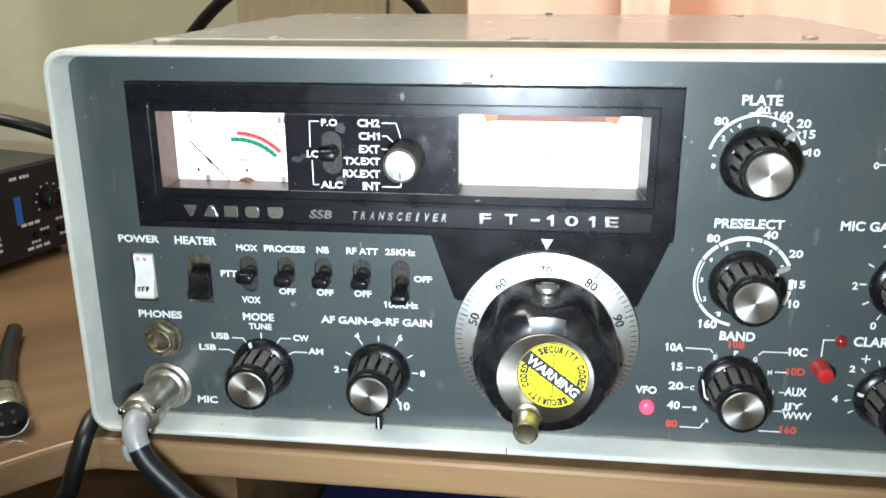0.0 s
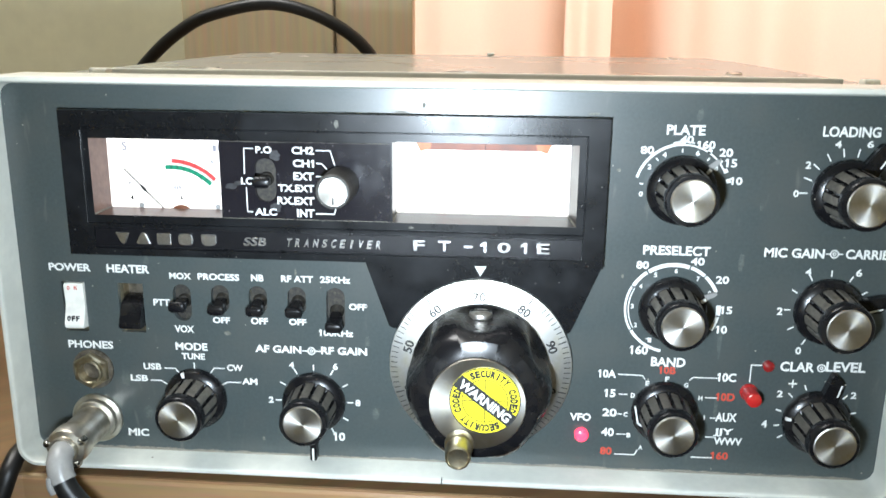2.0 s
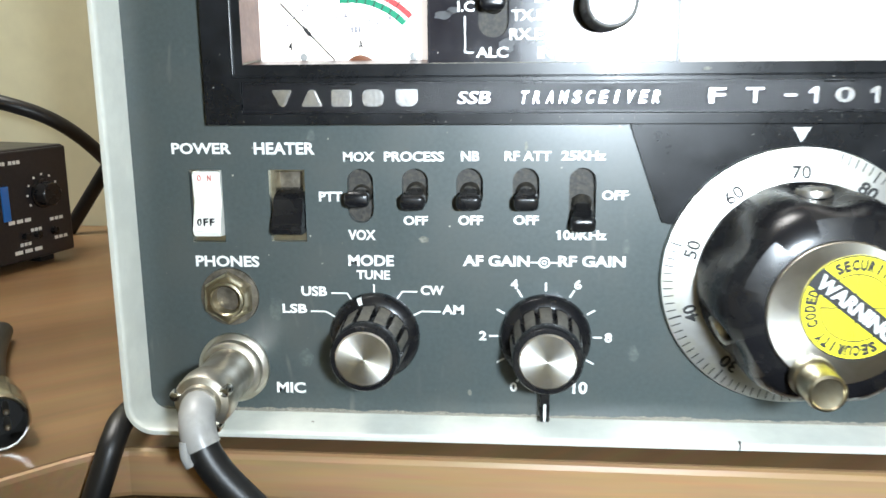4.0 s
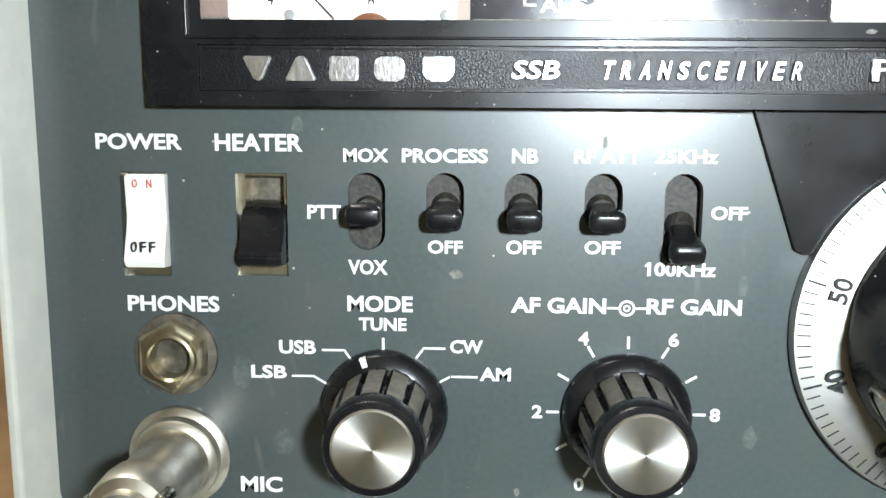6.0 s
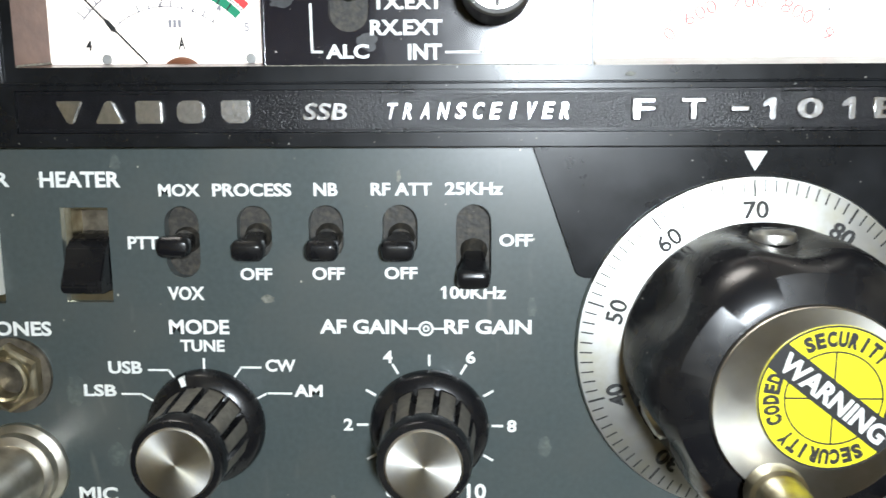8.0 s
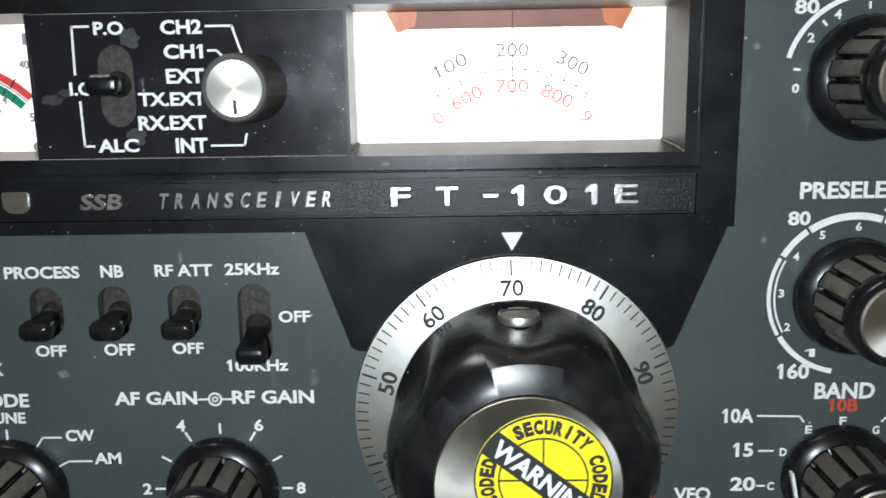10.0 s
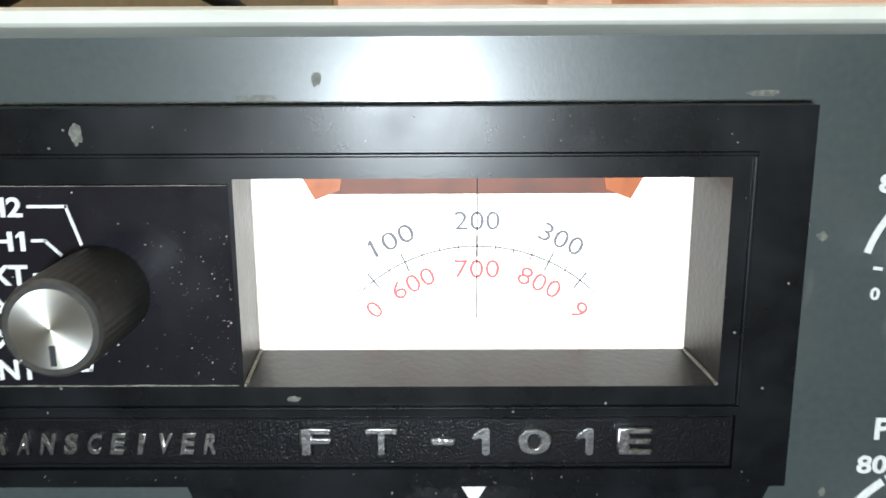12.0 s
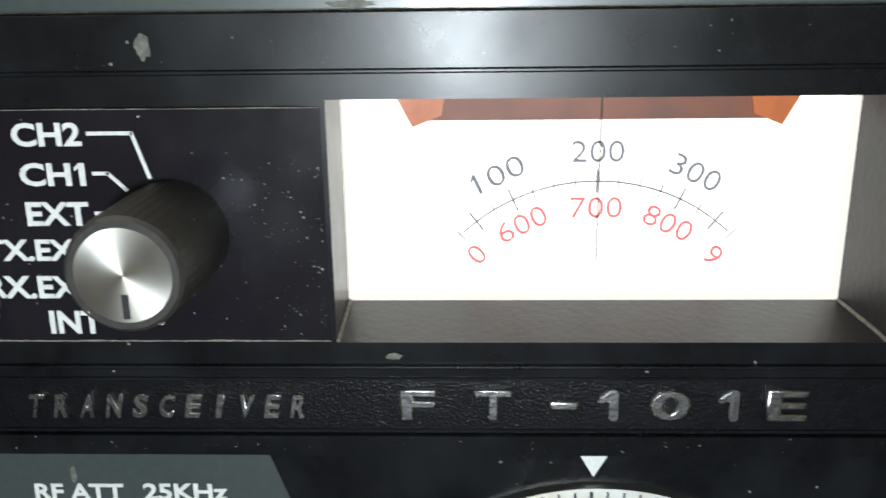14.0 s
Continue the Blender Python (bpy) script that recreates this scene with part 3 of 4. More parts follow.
label("80", 58.7, 63.2, 16.9, 20.1, RED)
label("10C", 101.5, 108.1, 49.4, 52.9)
label("10D", 101.7, 108.3, 41.5, 44.7, RED)
label("AUX", 101.8, 109.8, 32.9, 36.5)
label("JJY", 101.6, 109.1, 26.6, 30.0)
label("WWV", 102.0, 112.7, 23.1, 26.2)
label("160", 101.9, 108.0, 16.8, 20.0, RED)
label("VFO", 46.3, 54.4, 30.9, 34.1)
label("80", 66.5, 71.3, 135.7, 138.5)
label("40", 80.2, 84.9, 139.7, 142.5)
label("160", 86.7, 92.6, 137.9, 140.8)
label("20", 94.2, 99.0, 135.2, 138.2)
label("15", 97.0, 100.8, 131.5, 134.5)
label("10", 99.4, 103.2, 125.2, 128.0)
label("80", 67.8, 72.4, 93.0, 96.0)
label("40", 87.5, 92.5, 94.9, 97.9)
label("20", 97.1, 101.9, 88.1, 91.1)
label("15", 100.3, 104.1, 76.4, 79.4)
label("10", 99.2, 102.9, 68.7, 71.8)
label("160", 68.0, 74.3, 59.3, 62.8)
label("10", -46.5, -42.4, 17.9, 21.5)
label("MIC GAIN", 113.5, 134.9, 98.8, 102.4)
label("CLAR", 123.9, 136.4, 54.5, 58.4)
label("0", 121.4, 123.3, 121.3, 123.8)
label("2", 124.6, 126.5, 131.6, 134.2)
label("4", 133.8, 136.1, 139.2, 141.7)
label("6", 144.8, 147.1, 139.4, 141.9)
label("0", 128.7, 130.8, 61.5, 64.4)
label("2", 120.4, 122.4, 76.8, 79.7)
label("4", 128.9, 131.1, 92.3, 94.9)
label("6", 146.9, 149.1, 92.4, 95.2)
label("2", 123.9, 126.0, 44.0, 46.7)
label("4", 119.3, 121.4, 31.2, 34.2)
label("2", 151.0, 153.2, 44.4, 47.1)
label("LEVEL", 140.6, 155.1, 55.0, 59.0)

# pointer lines of the mode switch
stroke([(-114.3, 46.4), (-110.0, 46.4), (-108.3, 43.9)], 0.42, WHITE, panel)
stroke([(-120.4, 41.0), (-116.2, 41.0), (-113.2, 39.2)], 0.42, WHITE, panel)
stroke([(-90.2, 47.1), (-94.3, 47.1), (-96.5, 44.1)], 0.42, WHITE, panel)
stroke([(-83.8, 41.4), (-89.0, 41.4), (-92.0, 39.8)], 0.42, WHITE, panel)
stroke([(-102.3, 48.9), (-102.3, 45.4)], 0.5, WHITE, panel)
# twin-control symbols between the words
for x0, x1, z in ((-58.6, -51.4, 55.8), (135.4, 141.4, 100.6), (137.4, 140.6, 56.3)):
    c = (x0 + x1) / 2
    ring_arc(c, z, 1.15, 1.6, 0, 360, WHITE, panel, n=24)
    ring_arc(c, z, 0.35, 0.7, 0, 360, WHITE, panel, n=16)
    stroke([(x0, z), (c - 1.6, z)], 0.4, WHITE, panel)
    stroke([(c + 1.6, z), (x1, z)], 0.4, WHITE, panel)
label("CARRIER", 142.4, 160.5, 98.9, 102.5)
label("LOADING", 129.2, 149.0, 143.0, 146.7)


def dial_ticks(cx, cz, r0, r1, angles, width=0.5):
    for a in angles:
        stroke([polar(cx, cz, r0, a), polar(cx, cz, r1, a)], width, WHITE, panel, name="tick")


AF, MODE, PLATE, PRE, BAND, LOAD, MICG, CLAR = (-54.4, 34.6), (-102.0, 34.4), (81.8, 122.9), (82.0, 77.9), (82.0, 36.4), (139.8, 122.8), (138.4, 78.9), (139.0, 34.8)
dial_ticks(*AF, 13.3, 15.4, [-150, -120, -90, -60, -30, 0, 30, 60, 90, 120, 150])
for text, a in (("2", -90), ("4", -30), ("6", 30), ("8", 90), ("0", -150)):
    x, z = polar(*AF, 17.4, a)
    label(text, x - 1.0, x + 1.0, z - 1.35, z + 1.35)
dial_ticks(*LOAD, 13.6, 16.2, [-90 + 20 * k for k in range(10)])
dial_ticks(*MICG, 13.4, 15.4, [-150, -120, -90, -60, -30, 0, 30, 60, 90, 120, 150])
dial_ticks(*CLAR, 13.4, 15.2, [-120, -100, -75, -45, -20, 20, 45, 75, 100, 120])
stroke([(127.8, 49.6), (130.6, 49.6)], 0.5, WHITE, panel)
stroke([(129.2, 48.2), (129.2, 51.0)], 0.5, WHITE, panel)
stroke([(146.5, 49.9), (148.6, 49.9)], 0.5, WHITE, panel)

# plate scale: outer white band, inner numbers
ring_arc(*PLATE, 16.0, 17.0, -75, 0, WHITE, panel)
ring_arc(*PLATE, 16.0, 16.6, 0, 62, WHITE, panel)
ring_arc(*PLATE, 17.15, 17.6, -13, 12, WHITE, panel, n=16)
for a in (30, 48, 62, 75):
    ring_arc(*PLATE, 16.0, 17.6, a, a + 5, WHITE, panel, n=4)
for text, a in (("0", -97), ("2", -55), ("4", -28), ("6", 20), ("8", 55)):
    x, z = polar(*PLATE, 14.3, a)
    label(text, x - 0.7, x + 0.7, z - 0.95, z + 0.95)
dial_ticks(*PLATE, 13.8, 14.8, [-82, -40, -2, 38])
# preselector scale
ring_arc(*PRE, 16.6, 17.7, -170, -122, WHITE, panel)
ring_arc(*PRE, 16.9, 17.7, -120, -62, WHITE, panel)
ring_arc(*PRE, 15.9, 16.3, -120, -62, WHITE, panel)
ring_arc(*PRE, 16.4, 17.7, -60, -36, WHITE, panel)
ring_arc(*PRE, 16.2, 17.7, -34, 18, WHITE, panel)
ring_arc(*PRE, 16.4, 17.7, 20, 40, WHITE, panel)
ring_arc(*PRE, 16.4, 17.7, 42, 66, WHITE, panel)
ring_arc(*PRE, 16.2, 17.9, 84, 97, WHITE, panel, n=10)
ring_arc(*PRE, 16.2, 17.7, 99, 118, WHITE, panel, n=10)
for k, a in enumerate((-150, -118, -88, -55, -28, 2, 36, 64)):
    x, z = polar(*PRE, 14.7, a)
    label(str(k + 1), x - 0.6, x + 0.6, z - 0.9, z + 0.9)
# band switch leads and letters
stroke([(63.9, 50.9), (73.0, 50.7), (73.9, 49.4)], 0.4, WHITE, panel)
for z, x1 in ((42.7, 67.6), (34.4, 66.2), (25.9, 68.0)):
    stroke([(64.6, z), (x1, z)], 0.4, WHITE, panel)
stroke([(64.4, 17.3), (72.0, 17.3), (73.0, 19.4)], 0.4, WHITE, panel)
stroke([(101.4, 50.7), (92.0, 50.7), (90.8, 49.4)], 0.4, WHITE, panel)
stroke([(101.6, 42.6), (97.4, 42.6)], 0.4, WHITE, panel)
stroke([(101.8, 34.2), (99.8, 34.2)], 0.4, WHITE, panel)
stroke([(101.8, 26.2), (98.6, 26.2)], 0.4, WHITE, panel)
stroke([(102.2, 17.4), (94.0, 17.4)], 0.4, WHITE, panel)
for ch, x, z in (("A", 74.2, 20.6), ("B", 69.3, 25.6), ("C", 67.6, 34.3), ("D", 69.9, 42.4), ("E", 75.1, 47.6), ("F", 82.4, 49.6), ("G", 89.7, 47.4), ("H", 95.5, 42.3), ("I", 97.6, 34.2)):
    w = 0.25 if ch == "I" else 0.75
    label(ch, x - w, x + w, z - 0.95, z + 0.95)


# ---- knobs ----
GROOVES = 13


def knob(at, turn, parent, mark=True):
    """A skirted control knob: black skirt, fluted grip, turned aluminium cap. It turns about its axis by turn degrees."""
    x, z = at
    m = pose(0, 0, 0, 0, turn, 0)
    where = (x * MM, 0, z * MM)
    skirt = part("knob", lathe([(12.5, -0.6), (12.6, -1.2), (12.3, -3.0), (11.8, -3.6), (9.9, -4.6), (9.6, -4.7)], 56), KNOB, parent, "black knob with fluted grip and bright metal cap", where, m, smooth=True)

    def wave(i, a):
        g = math.cos(GROOVES * a)
        return 1.0 - (0.13 * min(1.0, max(0.0, g - 0.62) / 0.3) if 0 < i < 5 else 0.0)

    bm = lathe([(9.9, -4.5), (9.8, -5.2), (9.6, -10), (9.35, -14.5), (9.2, -17.0), (9.1, -17.5), (9.1, -20.3), (8.7, -20.9), (7.6, -21.0)], 168, wave=wave)
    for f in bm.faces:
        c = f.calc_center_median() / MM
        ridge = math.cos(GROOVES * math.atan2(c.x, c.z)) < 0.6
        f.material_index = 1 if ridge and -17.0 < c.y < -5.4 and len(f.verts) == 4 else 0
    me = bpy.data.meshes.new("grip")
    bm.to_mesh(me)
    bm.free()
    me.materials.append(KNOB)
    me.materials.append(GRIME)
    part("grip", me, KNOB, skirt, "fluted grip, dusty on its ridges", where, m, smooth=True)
    part("cap", lathe([(7.6, -20.6), (7.5, -21.2), (7.1, -21.5), (0.3, -21.45)], 64), SPUN, skirt, "turned aluminium cap", where, m, smooth=True)
    if mark:
        part("pointer", box(-0.55, 0.55, -4.35, -3.0, 9.7, 12.3), WHITE, skirt, "white pointer line", where, m)
    return skirt


knob(MODE, -19, radio)
af = knob(AF, 40, radio, False)
knob(PLATE, 48, radio)
knob(PRE, 66, radio)
knob(BAND, -110, radio, False)
stroke([(BAND[0] - 11.6, BAND[1] + 3.0), (BAND[0] - 10.3, BAND[1] - 3.4), (BAND[0] - 8.8, BAND[1] - 4.4)], 0.6, WHITE, radio, y=-4.2, thick=1.6, name="band_pointer")
knob(LOAD, 35, radio)
knob(MICG, 80, radio)
clar = knob(CLAR, -80, radio)
# pale nibs that reach from the skirts over their scales
for (x, z), a in ((PLATE, 48), (PRE, 66)):
    bm = plate([(-1.1, 11.5), (1.1, 11.5), (0.9, 16.4), (0.0, 17.4), (-0.9, 16.4)], -2.2, -1.0)
    bmesh.ops.bevel(bm, geom=bm.edges[:], offset=0.3 * MM, segments=2, affect="EDGES")
    part("pointer_nib", bm, TAPE, radio, "pale worn plastic pointer nib", (x * MM, 0, z * MM), pose(0, 0, 0, 0, a, 0))
# lever of the inner ring under three of the knobs
for at, a, p in ((AF, 180, "lever"), (CLAR, 15, "lever"), (MICG, 75, "lever"), (LOAD, 32, "lever")):
    x, z = at
    end = 23.6 if at == AF else 19.0
    bm = box(-1.4, 1.4, -4.9, -1.0, 9.0, end, 0.6)
    if at != AF:
        bm.free()
        bm = plate([(-3.3, 8.0), (3.3, 8.0), (2.9, 17.6), (2.2, 18.8), (-1.3, 21.0), (-2.2, 20.2)], -5.0, -1.0)
        bmesh.ops.bevel(bm, geom=bm.edges[:], offset=0.35 * MM, segments=2, affect="EDGES")
    lv = part(p, bm, KNOB, radio, "black lever with a white line", (x * MM, 0, z * MM), pose(0, 0, 0, 0, a, 0))
    part("pointer", box(-0.35, 0.35, -5.05, -4.8, end - 5.5, end - 0.4) if at == AF else box(1.6, 2.2, -5.1, -4.8, 13.0, 17.8), WHITE, lv, "", (x * MM, 0, z * MM), pose(0, 0, 0, 0, a, 0))

# ---- bezel round meter and dial ----
bez = part("bezel", sheet_with_holes(-145.4, 55.0, 93.9, 148.3, [(-137.4, 47.2, 106.2, 141.9), (-135.5, 47.2, 96.6, 104.9)], -5.4, 0), BLACK, radio, "black moulded bezel round meter and dial")
step = part("inner_frame", sheet_with_holes(-137.4, 47.2, 106.2, 141.9, [(-134.8, -22.9, 109.4, 138.2), (-22.3, 44.5, 109.2, 138.8)], -5.0, 0), BLACK, bez)
for z0, z1 in ((141.7, 142.3), (105.9, 106.4)):
    part("ridge", box(-137.8, 47.6, -5.9, -4.8, z0, z1, 0.2), BLACK, bez)
for x in (-137.8, 47.0):
    part("ridge", box(x, x + 0.6, -5.8, -4.8, 106.4, 141.7, 0.2), BLACK, bez)
strip = part("name_strip", box(-135.4, 47.1, -4.6, -1, 96.7, 104.8), LEATHER, bez, "black leather-grained name strip")
part("stitch", box(-134.8, 46.4, -4.9, -4.5, 104.1, 104.4), BLACK, bez)
part("stitch", box(-134.8, 46.4, -4.9, -4.5, 97.0, 97.3), BLACK, bez)
# maker's emblem: five plain raised silver shapes
Z0, Z1 = 98.5, 102.9
for x, pts in ((-127.4, [(0, Z1), (5.6, Z1), (3.6, Z0), (2.2, Z0)]), (-119.6, [(0, Z0), (5.9, Z0), (3.9, Z1), (2.2, Z1)]), (-111.4, [(0, Z0), (5.4, Z0), (5.4, Z1), (0, Z1)]),
               (-103.2, [(0.9, Z0), (4.7, Z0), (5.6, Z0 + 1), (5.6, Z1 - 1), (4.7, Z1), (0.9, Z1), (0, Z1 - 1), (0, Z0 + 1)]), (-94.4, [(1.2, Z0), (4.6, Z0), (5.8, Z0 + 1.3), (5.8, Z1), (0, Z1), (0, Z0 + 1.3)])):
    bm = plate([(x + px, pz) for px, pz in pts], -5.5, -4.4)
    bmesh.ops.bevel(bm, geom=bm.edges[:], offset=0.3 * MM, segments=2, affect="EDGES")
    part("emblem", bm, LETTER, bez, "silvered raised block")
print_text("SSB", -78.2, -69.4, 98.9, 102.4, LETTER, bez, y=-5.0, thick=0.9, slant=0.22, weight=0.012, round_edge=0.03)
for k, ch in enumerate("TRANSCEIVER"):
    x = -61.0 + 3.36 * k
    w = 0.5 if ch == "I" else 1.0
    print_text(ch, x - w, x + w, 99.0, 102.4, LETTER, bez, y=-5.0, thick=0.9, slant=0.2, weight=0.02, name="letter", round_edge=0.03)
for ch, x, w in (("F", -12.5, 2.3), ("T", -3.1, 2.4), ("-", 5.7, 1.8), ("1", 11.4, 1.0), ("0", 18.8, 2.6), ("1", 26.2, 1.0), ("E", 33.1, 2.6)):
    z0, z1 = (100.3, 101.4) if ch == "-" else (98.8, 103.0)
    if ch == "1":
        bm = plate([(x - 0.1, z0), (x + 1.0, z0), (x + 1.0, z1), (x - 0.1, z1), (x - 1.5, z1 - 1.1), (x - 1.5, z1 - 1.9), (x - 0.1, z1 - 1.4)], -5.6, -4.5)
        bmesh.ops.bevel(bm, geom=bm.edges[:], offset=0.22 * MM, segments=2, affect="EDGES")
        part("letter", bm, LETTER, bez)
        continue
    print_text(ch, x - w, x + w, z0, z1, LETTER, bez, y=-5.0, thick=1.0, weight=0.01, name="letter", round_edge=0.035)

# switch plate between the windows
plate_part = part("switch_plate", sheet_with_holes(-85.6, -22.9, 109.4, 138.1, [(-74.0, -64.0, 114.6, 133.1)], -4.9, -3.6), GLOSS, bez, "glossy black plate, scratched")
MS = (-72.9, -65.1, 115.7, 132.0)
part("slot_surround", slot_surround(*MS, 1.1, -4.9, 2.0), GLOSS, bez)
part("slot_plate", box(-74, -65, -3.0, -2.6, 114.8, 133), BRASSPLATE, bez)
for text, x0, x1, z0, z1 in (("P.O", -72.3, -66.4, 133.8, 136.4), ("I.C", -78.2, -73.8, 122.1, 124.8), ("ALC", -73.5, -65.2, 110.7, 113.4), ("CH2", -59.0, -50.8, 133.7, 136.5), ("CH1", -58.7, -50.9, 129.0, 131.8),
                             ("EXT", -58.6, -51.0, 124.2, 127.1), ("TX.EXT", -64.5, -51.0, 119.8, 122.5), ("RX.EXT", -64.9, -51.1, 115.0, 117.9), ("INT", -57.7, -51.2, 110.4, 113.4)):
    print_text(text, x0, x1, z0, z1, WHITE, bez, y=-4.98, weight=0.03)
for pts in ([(-73.3, 135.5), (-76.6, 135.5), (-76.8, 126.3)], [(-76.3, 120.9), (-76.2, 112.0), (-74.3, 112.0)], [(-50.0, 135.2), (-44.9, 135.2), (-43.3, 130.0)], [(-49.9, 130.5), (-48.2, 130.5), (-46.2, 128.5)],
            [(-50.2, 125.7), (-48.0, 125.7)], [(-50.4, 111.8), (-43.7, 111.8), (-43.2, 114.0)]):
    stroke(pts, 0.45, WHITE, bez, y=-4.98)


def toggle(x, z, y, tilt, parent, size=1.0):
    """A small black bat-shaped switch lever, standing out of its slot and tilted up or down."""
    m = pose(0, 0, 0, tilt, 0, 0)
    at = (x * MM, y * MM, z * MM)
    col = part("lever_collar", lathe([(2.9 * size, 1.6), (2.8 * size, 0.4), (2.3 * size, -1.0)], 24), BRASSPLATE, parent, "dusty lever collar", at, m, smooth=True)
    bm = bmesh.new()
    loops = []
    for w, h, yy in ((2.1, 1.7, 0.6), (2.4, 1.6, -3), (2.9, 1.8, -5.4), (3.3, 2.1, -7.2), (3.3, 2.1, -8.8), (3.0, 1.6, -9.4), (2.2, 1.0, -9.7)):
        loops.append([(px * size, yy * size, pz * size) for px, pz in rounded(-w, w, -h, h, min(w, h) * 0.7, 4)])
    part("lever", skin(bm, loops, True, True, True), KNOB, col, "glossy black switch lever", at, m, smooth=True)


toggle(-105.4, 74.0, 2.4, 0, radio)
for x in (-90.3, -75.4, -60.2):
    toggle(x, 74.6, 2.4, 9, radio)
toggle(-45.1, 71.2, 2.4, 28, radio, 1.0)
toggle(-69.0, 124.2, -3.6, 0, radio, 0.95)


# rockers
def rocker(h, mat, name, text, prof):
    x0, x1, z0, z1 = h
    bm = bmesh.new()
    a, b = x0 + 1.4, x1 - 0.2
    skin(bm, [[(a, y, z0 + z) for y, z in prof], [(b, y, z0 + z) for y, z in prof]], True, True, True)
    bmesh.ops.bevel(bm, geom=bm.edges[:], offset=0.3 * MM, segments=2, affect="EDGES")
    return part(name, bm, mat, radio, text)


pw = rocker(POWER, IVORY, "power_rocker", "ivory rocker switch, lettered on and off", [(3, 20.2), (-1.2, 20.0), (-1.6, 19.0), (-1.0, 11.5), (-3.0, 5.4), (-3.6, 3.6), (-3.0, 2.2), (3, 1.6)])
for k, (x0, x1) in enumerate(((-150.4, -149.4), (-147.6, -146.6))):
    print_text("ON"[k], x0, x1, 78.3, 79.9, RED, pw, y=-1.6, thick=0.35, weight=0.01)
for k, ch in enumerate("OFF"):
    print_text(ch, -150.6 + 1.8 * k, -149.5 + 1.8 * k, 66.0, 68.0, INK, pw, y=-3.0, thick=0.9, weight=0.005)
rocker(HEATER, KNOB, "heater_rocker", "glossy black rocker switch", [(6.5, 14.4), (3.5, 14.2), (0.0, 13.4), (-1.8, 12.0), (-3.0, 9.0), (-5.0, 5.6), (-5.4, 4.6), (-5.2, 3.2), (-3.6, 2.6), (6.5, 2.4)])


# window linings, faces
def funnel(x0, x1, z0, z1, y0, X0, X1, Z0, Z1, y1):
    bm = bmesh.new()
    return skin(bm, [[(x0, y0, z0), (x1, y0, z0), (x1, y0, z1), (x0, y0, z1)], [(X0, y1, Z0), (X1, y1, Z0), (X1, y1, Z1), (X0, y1, Z1)]])


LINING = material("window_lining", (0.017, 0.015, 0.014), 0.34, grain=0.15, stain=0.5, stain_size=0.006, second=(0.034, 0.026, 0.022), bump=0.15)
# meter window lining: the warm light falling on it is put into the colour
GLOWLINING = material("glow_painted_lining", (0.13, 0.075, 0.058), 0.32, grain=0.15, stain=0.5, stain_size=0.006, second=(0.20, 0.12, 0.09), bump=0.15)
part("window_lining", funnel(-134.8, -85.6, 109.4, 138.2, -5.0, -132.6, -85.7, 110.4, 136.8, 5.2), GLOWLINING, bez)
part("window_lining", funnel(-22.3, 44.5, 109.2, 138.8, -5.0, -22.1, 42.3, 111.0, 138.0, 5.3), LINING, bez)
part("plate_edge", box(-85.9, -85.4, -5.1, 5.2, 109.5, 138.0), GLOSS, bez)

meter = part("meter_face", box(-133.5, -85, 5.4, 6.4, 109.0, 138.2), METERFACE, radio, "backlit white meter face with red and green arcs")
AC = (-108.0, 105.5)
ring_arc(*AC, 22.4, 24.0, 0, 46, METERRED, meter, y=5.3)
ring_arc(*AC, 19.9, 21.6, -7, 46, METERGREEN, meter, y=5.3)
ring_arc(*AC, 21.9, 22.2, -52, 46, DIALINK, meter, y=5.3)
ring_arc(*AC, 16.2, 16.4, -46, 40, DIALINK, meter, y=5.3)
for k in range(10):
    a = -50 + 5 * k
    stroke([polar(*AC, 22.0, a), polar(*AC, 24.0 if k % 2 == 0 else 23.2, a)], 0.32, DIALINK, meter, y=5.3, name="tick")
for k in range(1, 8):
    stroke([polar(*AC, 19.9, -7 + 6.6 * k), polar(*AC, 21.6, -7 + 6.6 * k)], 0.28, INK, meter, y=5.22, name="tick")
for k in range(1, 4):
    stroke([polar(*AC, 22.4, 11.5 * k), polar(*AC, 24.4, 11.5 * k)], 0.28, INK, meter, y=5.22, name="tick")
for k in range(11):
    a = -44 + 8 * k
    stroke([polar(*AC, 16.2, a), polar(*AC, 17.5 if k % 3 == 0 else 16.9, a)], 0.3, DIALINK, meter, y=5.3, name="tick")
for text, x, z, h, mat in (("S", -125.9, 134.0, 3.6, DIALINK), ("20", -99.3, 131.9, 1.9, DIALINK), ("40", -92.0, 128.6, 1.9, DIALINK), ("2", -109.0, 122.6, 1.9, DIALINK), ("4", -97.0, 121.4, 1.9, DIALINK),
                           ("5", -91.4, 117.6, 1.9, DIALINK), ("A", -105.0, 114.5, 2.6, INK), ("4", -124.4, 114.2, 2.2, INK)):
    w = h * (1.1 if len(text) > 1 else 0.56)
    print_text(text, x - w / 2, x + w / 2, z - h / 2, z + h / 2, mat, meter, y=5.3, weight=0.03)
bars(-91.8, -87.6, 132.6, 135.0, DIALINK, meter, y=5.3, n=2)
bars(-107.6, -104.6, 117.6, 119.2, DIALINK, meter, y=5.3, n=3)
for x in (-120.8, -90.8):
    part("rivet", lathe([(1.1, 5.35), (1.0, 5.05), (0.3, 4.95)], 16, x, 111.3), TAPE, meter, "small grey rivet", smooth=True)
needle = stroke([(-126.4, 125.4), (-112.2, 110.6)], 0.42, INK, meter, y=4.6, name="needle")
bm = plate([(-120.6, 119.6), (-119.5, 119.0), (-118.3, 117.4), (-118.2, 116.6), (-119.2, 117.0), (-120.4, 118.6)], 4.4, 4.8)
part("bulge", bm, INK, needle)
